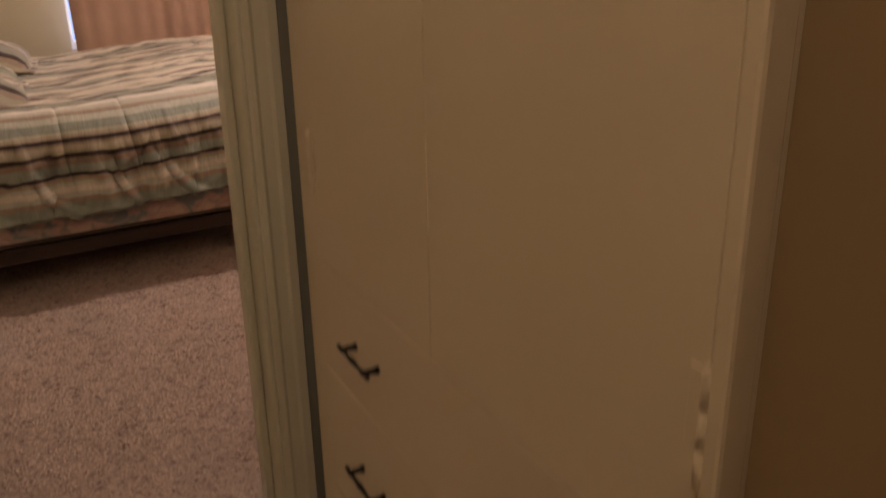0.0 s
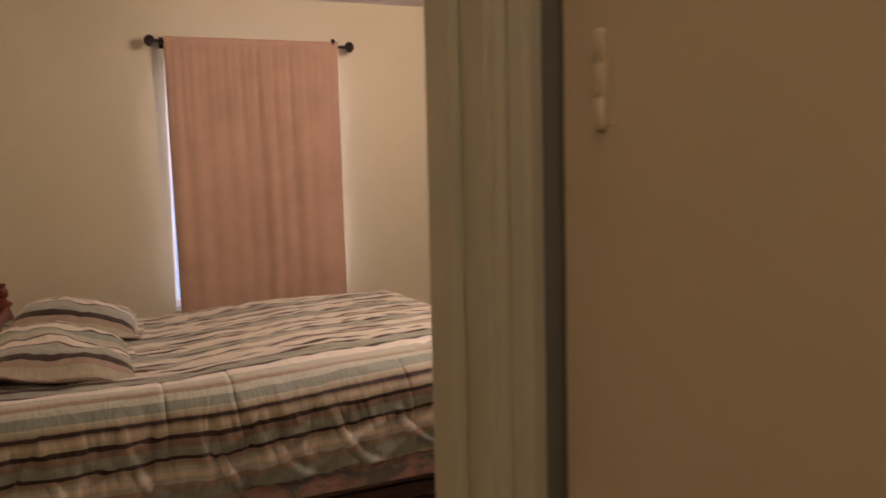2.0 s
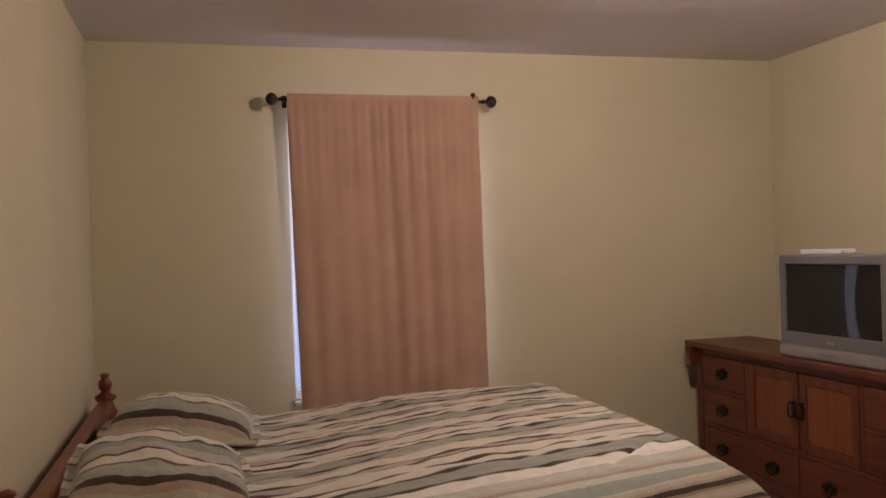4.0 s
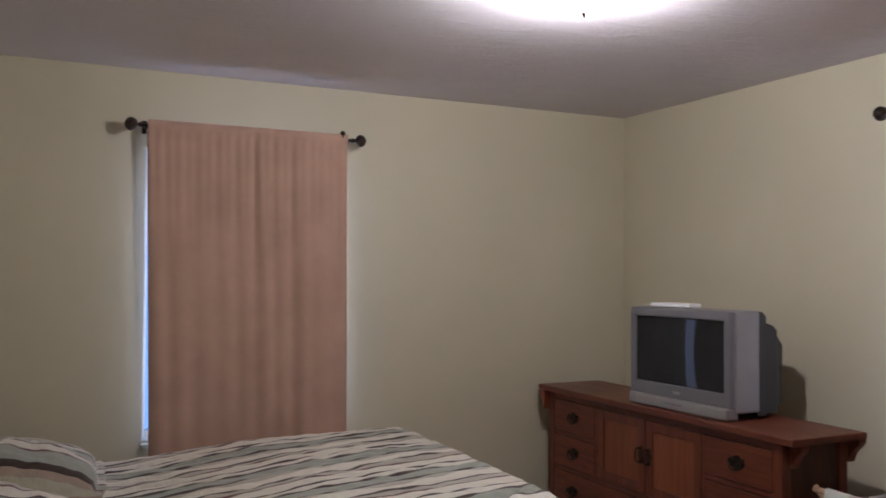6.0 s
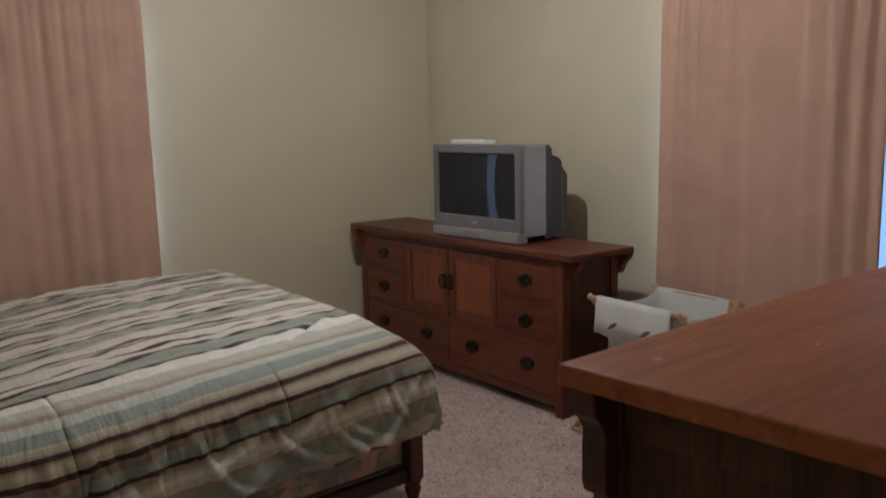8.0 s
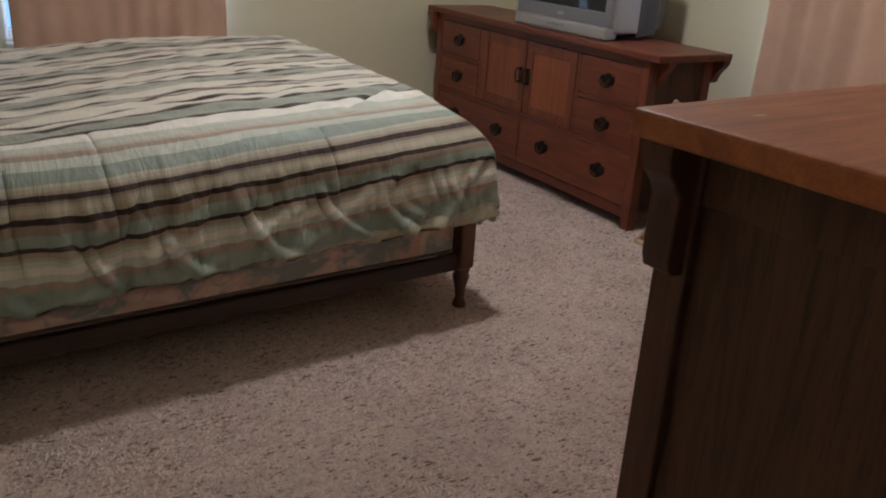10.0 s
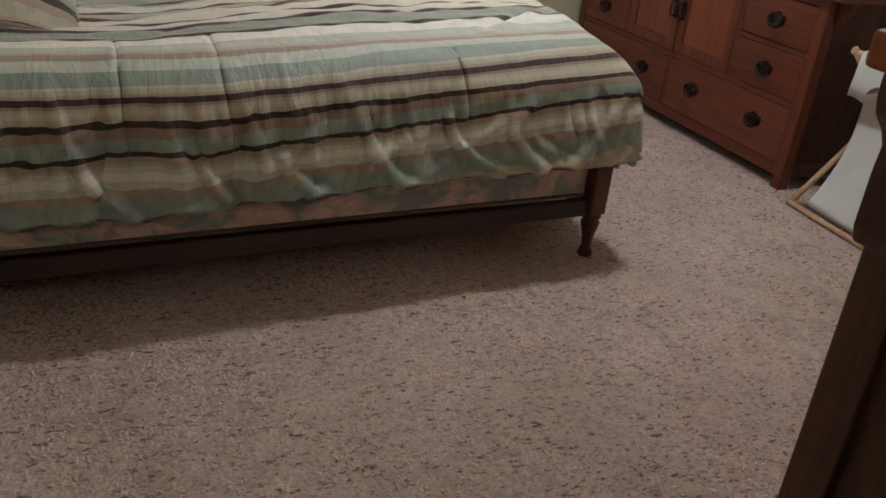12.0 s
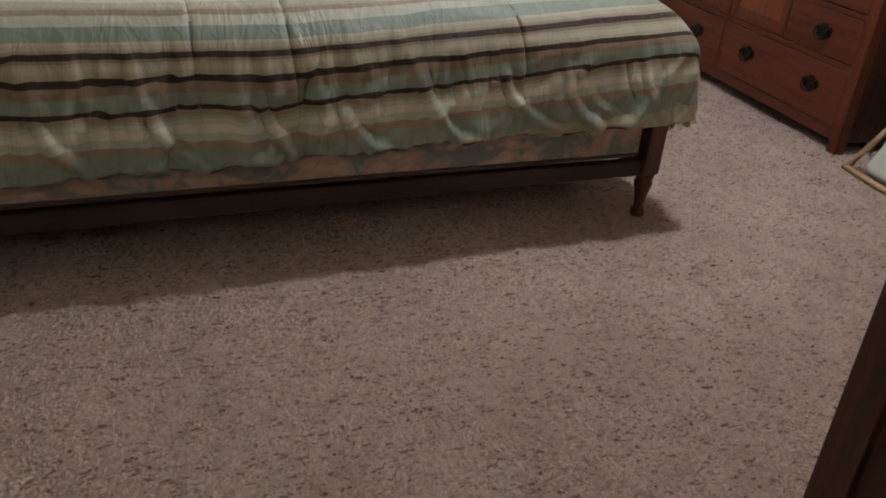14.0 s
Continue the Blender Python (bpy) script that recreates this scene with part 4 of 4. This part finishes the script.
# ---- television ----
def television():
    """Local x backwards from the screen, y along the screen, z up from the dresser top."""
    w, h = 0.338, 0.487
    ob = thing("television", pose(-0.637, -1.233, 0.793, 0, 0, 1.6), "silver tube television standing on the dresser", "television")
    bm = box(0.0, 0.03, -w, w, h - 0.045, h, 0.008)
    box(0.0, 0.03, -w, w, 0.055, 0.12, 0.006, bm)
    for s in (-1, 1):
        box(0.0, 0.03, *sorted((s * (w - 0.04), s * w)), 0.11, h - 0.03, 0.006, bm)
    part("bezel", bm, BEZEL, ob, "grey plastic screen surround")
    part("front_shell", box(0.028, 0.185, -w - 0.002, w + 0.002, 0.03, h + 0.002, 0.012, steps=3), SILVER, ob)
    part("speaker_lip", box(-0.016, 0.06, -w + 0.004, w - 0.004, 0.0, 0.058, 0.012, steps=3), SILVER, ob)
    bm = bmesh.new()
    ny, nz = 26, 20
    g = [[bm.verts.new((0.012 - 0.0022 * (1 - u * u) * (1 - v * v), u * (w - 0.036), 0.263 + 0.01 + v * 0.172)) for u in [2 * j / ny - 1 for j in range(ny + 1)]] for v in [2 * k / nz - 1 for k in range(nz + 1)]]
    for a, b in zip(g, g[1:]):
        for j in range(ny):
            bm.faces.new((a[j], b[j], b[j + 1], a[j + 1]))
    part("screen", bm, SCREEN, ob, "dark switched-off glass screen", True)
    bm = bmesh.new()
    rings = [(0.17, 0.338, 0.015, h), (0.225, 0.336, 0.015, h - 0.004), (0.232, 0.324, 0.02, h - 0.048), (0.325, 0.308, 0.02, h - 0.072), (0.345, 0.288, 0.03, h - 0.10), (0.40, 0.25, 0.04, h - 0.115), (0.455, 0.225, 0.04, h - 0.15), (0.475, 0.15, 0.05, h - 0.22)]
    loops = [[bm.verts.new((x, sy * y, z)) for sy, z in ((-1, z0), (1, z0), (1, z1 - 0.02), (0.93, z1), (-0.93, z1), (-1, z1 - 0.02))] for x, y, z0, z1 in rings]
    for a, b in zip(loops, loops[1:]):
        for i in range(6):
            bm.faces.new((a[i], a[(i + 1) % 6], b[(i + 1) % 6], b[i]))
    bm.faces.new(loops[-1])
    bmesh.ops.recalc_face_normals(bm, faces=bm.faces[:])
    part("rear_shell", bm, TVBACK, ob, "charcoal tapered rear housing")
    part("rear_foot", box(0.1, 0.3, -0.2, 0.2, 0.0, 0.034, 0.004), TVBACK, ob)
    part("badge", box(-0.003, 0.001, -0.022, 0.022, 0.08, 0.092, 0.001), SILVER, ob)
    for k in range(5):
        part("button", box(-0.019, -0.015, -0.05 + k * 0.025, -0.034 + k * 0.025, 0.028, 0.036, 0.001), BEZEL, ob)
    return ob


television()
rem = thing("converter_box", pose(-0.555, -1.13, 1.2825, 0, 0, 6), "small white plastic box lying on the television", "converter box")
part("case", box(-0.045, 0.045, -0.125, 0.125, 0, 0.022, 0.006, steps=3), WHITE, rem)
part("seam", box(-0.0455, 0.0455, -0.12, 0.12, 0.0135, 0.0142), BEZEL, rem)


# ---- hamper ----
def hamper():
    """A folding frame of crossed dowels with a canvas bag."""
    ob = thing("laundry_hamper", pose(-0.44, -2.30, 0, 0, 0, -4), "folding wooden hamper with a white canvas bag", "laundry hamper")
    for y in (-0.235, 0.235):
        q = 0.012 if y > 0 else -0.012
        part("leg", tube([(-0.315, y, 0.016), (0.21, y, 0.615)], 0.0115, 10), PALEWOOD, ob, smooth=True)
        part("leg", tube([(0.315, y + q * 2, 0.016), (-0.205, y + q * 2, 0.615)], 0.0115, 10), PALEWOOD, ob, smooth=True)
    for x, z, w in ((-0.315, 0.016, 0.25), (0.315, 0.016, 0.275), (0.20, 0.60, 0.255), (-0.19, 0.60, 0.28)):
        part("crossbar", tube([(x, -w, z), (x, w, z)], 0.0115, 10), PALEWOOD, ob, smooth=True)
    bm = bmesh.new()
    n, m_ = 60, 24
    rows = []
    for k in range(m_ + 1):
        d = k / m_
        z = 0.612 - 0.585 * d
        hx = 0.195 - 0.03 * math.sin(d * math.pi) + 0.10 * d ** 3
        hy = 0.222 - 0.012 * math.sin(d * math.pi)
        ring = []
        for i in range(n):
            a = 2 * math.pi * i / n
            c, s = math.cos(a), math.sin(a)
            px, py = hx * math.copysign(abs(c) ** 0.3, c), hy * math.copysign(abs(s) ** 0.3, s)
            sag = 0.05 * max(0.0, abs(s) - 0.75) / 0.25 * max(0.0, 1 - d * 5)
            wob = 0.010 * noise.noise((px * 7, py * 7, d * 4)) * min(1, d * 4)
            ring.append(bm.verts.new((px + wob, py + wob, z - sag)))
        rows.append(ring)
    for a, b in zip(rows, rows[1:]):
        for i in range(n):
            bm.faces.new((a[i], b[i], b[(i + 1) % n], a[(i + 1) % n]))
    bm.faces.new(rows[-1][::-1])
    bag = part("bag", bm, CANVAS, ob, "white canvas bag", True)
    sol = bag.modifiers.new("thickness", "SOLIDIFY")
    sol.thickness = 0.003
    bm = bmesh.new()
    prof = [(-0.172, 0.55), (-0.176, 0.60), (-0.188, 0.618), (-0.203, 0.615), (-0.210, 0.59), (-0.216, 0.52), (-0.222, 0.45)]
    g = [[bm.verts.new((x + 0.005 * noise.noise((j * 0.5, z * 9, 2)) * (0.62 - z) / 0.1, -0.215 + 0.43 * j / 16, z + 0.012 * noise.noise((j * 0.3, 1, 4)) * (0.62 - z) / 0.17)) for j in range(17)] for x, z in prof]
    for a, b in zip(g, g[1:]):
        for j in range(16):
            bm.faces.new((a[j], b[j], b[j + 1], a[j + 1]))
    cuff = part("cuff", bm, CANVAS, ob, "turned-down canvas cuff", True)
    sol = cuff.modifiers.new("thickness", "SOLIDIFY")
    sol.thickness, sol.offset = 0.003, 1.0
    for y in (0.10, -0.09):
        leaf = [(-0.035, 0.0), (-0.01, 0.010), (0.02, 0.010), (0.04, 0.0), (0.02, -0.008), (-0.01, -0.008)]
        part("motif", slab(leaf, 0.002, pose(-0.2245, y, 0.50, 0, 0, -90) @ pose(0, 0, 0, 0, -32, 0)), STITCH, cuff, "brown stitched leaf motif")
    return ob


hamper()


def dark_form():
    """A slumped dark cloth form standing on the floor, added to fill a dark patch; origin at its base."""
    # Stands in for an unidentified dark patch; its bag shape is made up.
    ob = thing("bag", pose(-0.245, -2.81, 0, 0, 0, 3), "black slumped form added on the carpet for the dark patch under the window", "bag")
    bm = bmesh.new()
    rows = []
    for k in range(19):
        d = k / 18
        z = 0.43 * d
        full = (max(0.0, 1 - abs(2 * d - 0.9) ** 5 * 0.55)) ** 0.5 if d < 0.97 else 0.62
        ring = []
        for i in range(40):
            a = 2 * math.pi * i / 40
            c, sn = math.cos(a), math.sin(a)
            px, py = 0.11 * full * math.copysign(abs(c) ** 0.5, c), 0.29 * full * math.copysign(abs(sn) ** 0.5, sn)
            w = 0.012 * noise.noise((px * 12, py * 9, z * 8)) * min(1, d * 4)
            ring.append(bm.verts.new((px + w, py + w, max(0.0, z - 0.05 * d * abs(sn) + w * 0.6))))
        rows.append(ring)
    for a, b in zip(rows, rows[1:]):
        for i in range(40):
            bm.faces.new((a[i], a[(i + 1) % 40], b[(i + 1) % 40], b[i]))
    bm.faces.new(rows[0][::-1])
    bm.faces.new(rows[-1])
    part("body", bm, DARKCLOTH, ob, smooth=True)
    for x in (-0.06, 0.05):
        part("strap", tube([(x, -0.1, 0.40), (x * 1.5, -0.09, 0.43), (x * 1.6, 0.0, 0.445), (x * 1.5, 0.09, 0.43), (x, 0.1, 0.40)], 0.009, 8), DARKCLOTH, ob, smooth=True)
    return ob


dark_form()


# ---- linen cupboard in the hall ----
def bar_pull(parent, m):
    """A turned iron bar on two posts; the bar runs along z and stands out along -x."""
    prof = [(0.0016, -0.046), (0.0036, -0.042), (0.003, -0.037), (0.0042, -0.033), (0.0042, -0.029), (0.0028, -0.023), (0.0026, -0.017), (0.0042, 0.0), (0.0026, 0.017), (0.0028, 0.023), (0.0042, 0.029), (0.0042, 0.033), (0.003, 0.037), (0.0036, 0.042), (0.0016, 0.046)]
    prof = [(r_ * 0.78, h_) for r_, h_ in prof]
    b = part("handle", lathe(prof, 12, pose(-0.017, 0, 0)), PULL, parent, "black iron bar handle", True)
    for z in (-0.0315, 0.0315):
        part("post", lathe([(0.0048, 0.0), (0.0042, 0.003), (0.0032, 0.006), (0.0032, 0.016)], 10, pose(0, 0, z, 0, -90, 0)), PULL, b, smooth=True)
    b.matrix_basis = m
    return b


def linen_cupboard():
    """Faces -x; y runs along the hall."""
    x = CUP_X - 0.018
    ob = thing("linen_cupboard", pose(x, -5.051, 0), "cream painted built-in linen cupboard with two doors over drawers", "cupboard")
    n, s, split = 0.305, -0.336, 0.904
    bm = box(0.006, 0.03, n + 0.003, 0.374, 0, 2.17, 0.002)
    box(0.012, 0.03, s - 0.0165, s - 0.003, 0, 2.17, 0.002, bm)
    box(0.012, 0.03, s, n, 2.12, 2.2, 0.002, bm)
    box(0.012, 0.03, s, n, 0.0, 0.08, 0.002, bm)
    part("face_frame", bm, CUPBOARD, ob)
    part("casing", box(-0.004, 0.017, s - 0.017, s - 0.003, 0, 2.2, 0.003), CUPBOARD, ob)
    # Dark strip and backing paint the shade of the recess.
    part("gap_filler", box(0.003, 0.03, 0.4005, 0.4183, 0, 2.2), SHADOWGAP, ob, "dark strip standing in for shade in the gap beside the door casing")
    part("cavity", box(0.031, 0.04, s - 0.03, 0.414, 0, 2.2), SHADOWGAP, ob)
    for a, b, pull, hinge in ((0.0006, n, 0.024, n), (s, -0.0006, -0.027, s)):
        d = part("door", box(0, 0.02, a, b, split, 2.118, 0.0012), CUPBOARD, ob)
        bar_pull(d, pose(0, pull, 1.338))
        for z in (1.02, 1.43, 2.0):
            e = 0.008 if hinge > 0 else -0.008
            h = part("hinge", lathe([(0.003, -0.038), (0.0055, -0.035), (0.0055, -0.0135), (0.004, -0.0125), (0.0055, -0.0115), (0.0055, 0.0115), (0.004, 0.0125), (0.0055, 0.0135), (0.0055, 0.035), (0.003, 0.038)], 10, pose(0.0, hinge + e * 0.3, z)), CUPBOARD, d, "painted-over butt hinge", True)
            part("hinge_leaf", box(-0.0012, 0.001, *sorted((hinge - e * 1.6, hinge)), z - 0.034, z + 0.034, 0.0005), CUPBOARD, h)
    for z0, z1 in ((0.757, 0.9025), (0.577, 0.7555), (0.397, 0.5755), (0.217, 0.3955)):
        d = part("drawer", box(0, 0.02, s, n, z0, z1, 0.0012), CUPBOARD, ob)
        for y in (0.162, -0.192):
            bar_pull(d, pose(0, y, (z0 + z1) / 2 + 0.002, 90, 0, 0))
    part("plinth", box(0.002, 0.02, s, n, 0.082, 0.215, 0.002), CUPBOARD, ob)
    return ob


linen_cupboard()


# ---- carpet pile ----
def carpet_tufts():
    """Short leaning tufts of yarn over the part of the floor that is walked past."""
    rng = np.random.default_rng(5)
    step = 0.0125
    gx, gy = np.meshgrid(np.arange(-3.84, -0.3, step), np.arange(-4.62, -0.1, step))
    x = gx.ravel() + rng.uniform(-0.5, 0.5, gx.size) * step
    y = gy.ravel() + rng.uniform(-0.5, 0.5, gx.size) * step
    keep = ~((x < -2.0) & (y > -2.0))
    x, y = x[keep], y[keep]
    n = x.size
    bend = np.sin(x * 37 + 3 * np.sin(y * 23)) + np.sin(y * 41 + 2.5 * np.sin(x * 29)) + 0.8 * np.sin(x * 113 + y * 71)
    ang = bend * 1.4 + rng.uniform(-0.7, 0.7, n)
    r = rng.uniform(0.0078, 0.0118, n)
    h = rng.uniform(0.0028, 0.0055, n) * (1 + 0.12 * np.sin(x * 17 + y * 13))
    lean = rng.uniform(0.001, 0.008, n)
    verts = np.empty((n, 4, 3))
    spin = rng.uniform(0, 6.28, n)
    for k in range(3):
        verts[:, k] = np.stack([x + r * np.cos(spin + k * 2.0944), y + r * np.sin(spin + k * 2.0944), np.full(n, 0.0)], -1)
    verts[:, 3] = np.stack([x + lean * np.cos(ang), y + lean * np.sin(ang), h], -1)
    base = np.arange(n)[:, None] * 4
    faces = np.stack([base + np.array(t) for t in ((0, 1, 3), (1, 2, 3), (2, 0, 3))], 1).reshape(-1, 3)
    data = bpy.data.meshes.new("carpet_pile")
    data.from_pydata(verts.reshape(-1, 3).tolist(), [], faces.tolist())
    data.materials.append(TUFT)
    return tagged(new("carpet_pile", data), "shaggy taupe and brown carpet tufts on the floor", "carpet", kind="stuff")


carpet_tufts()
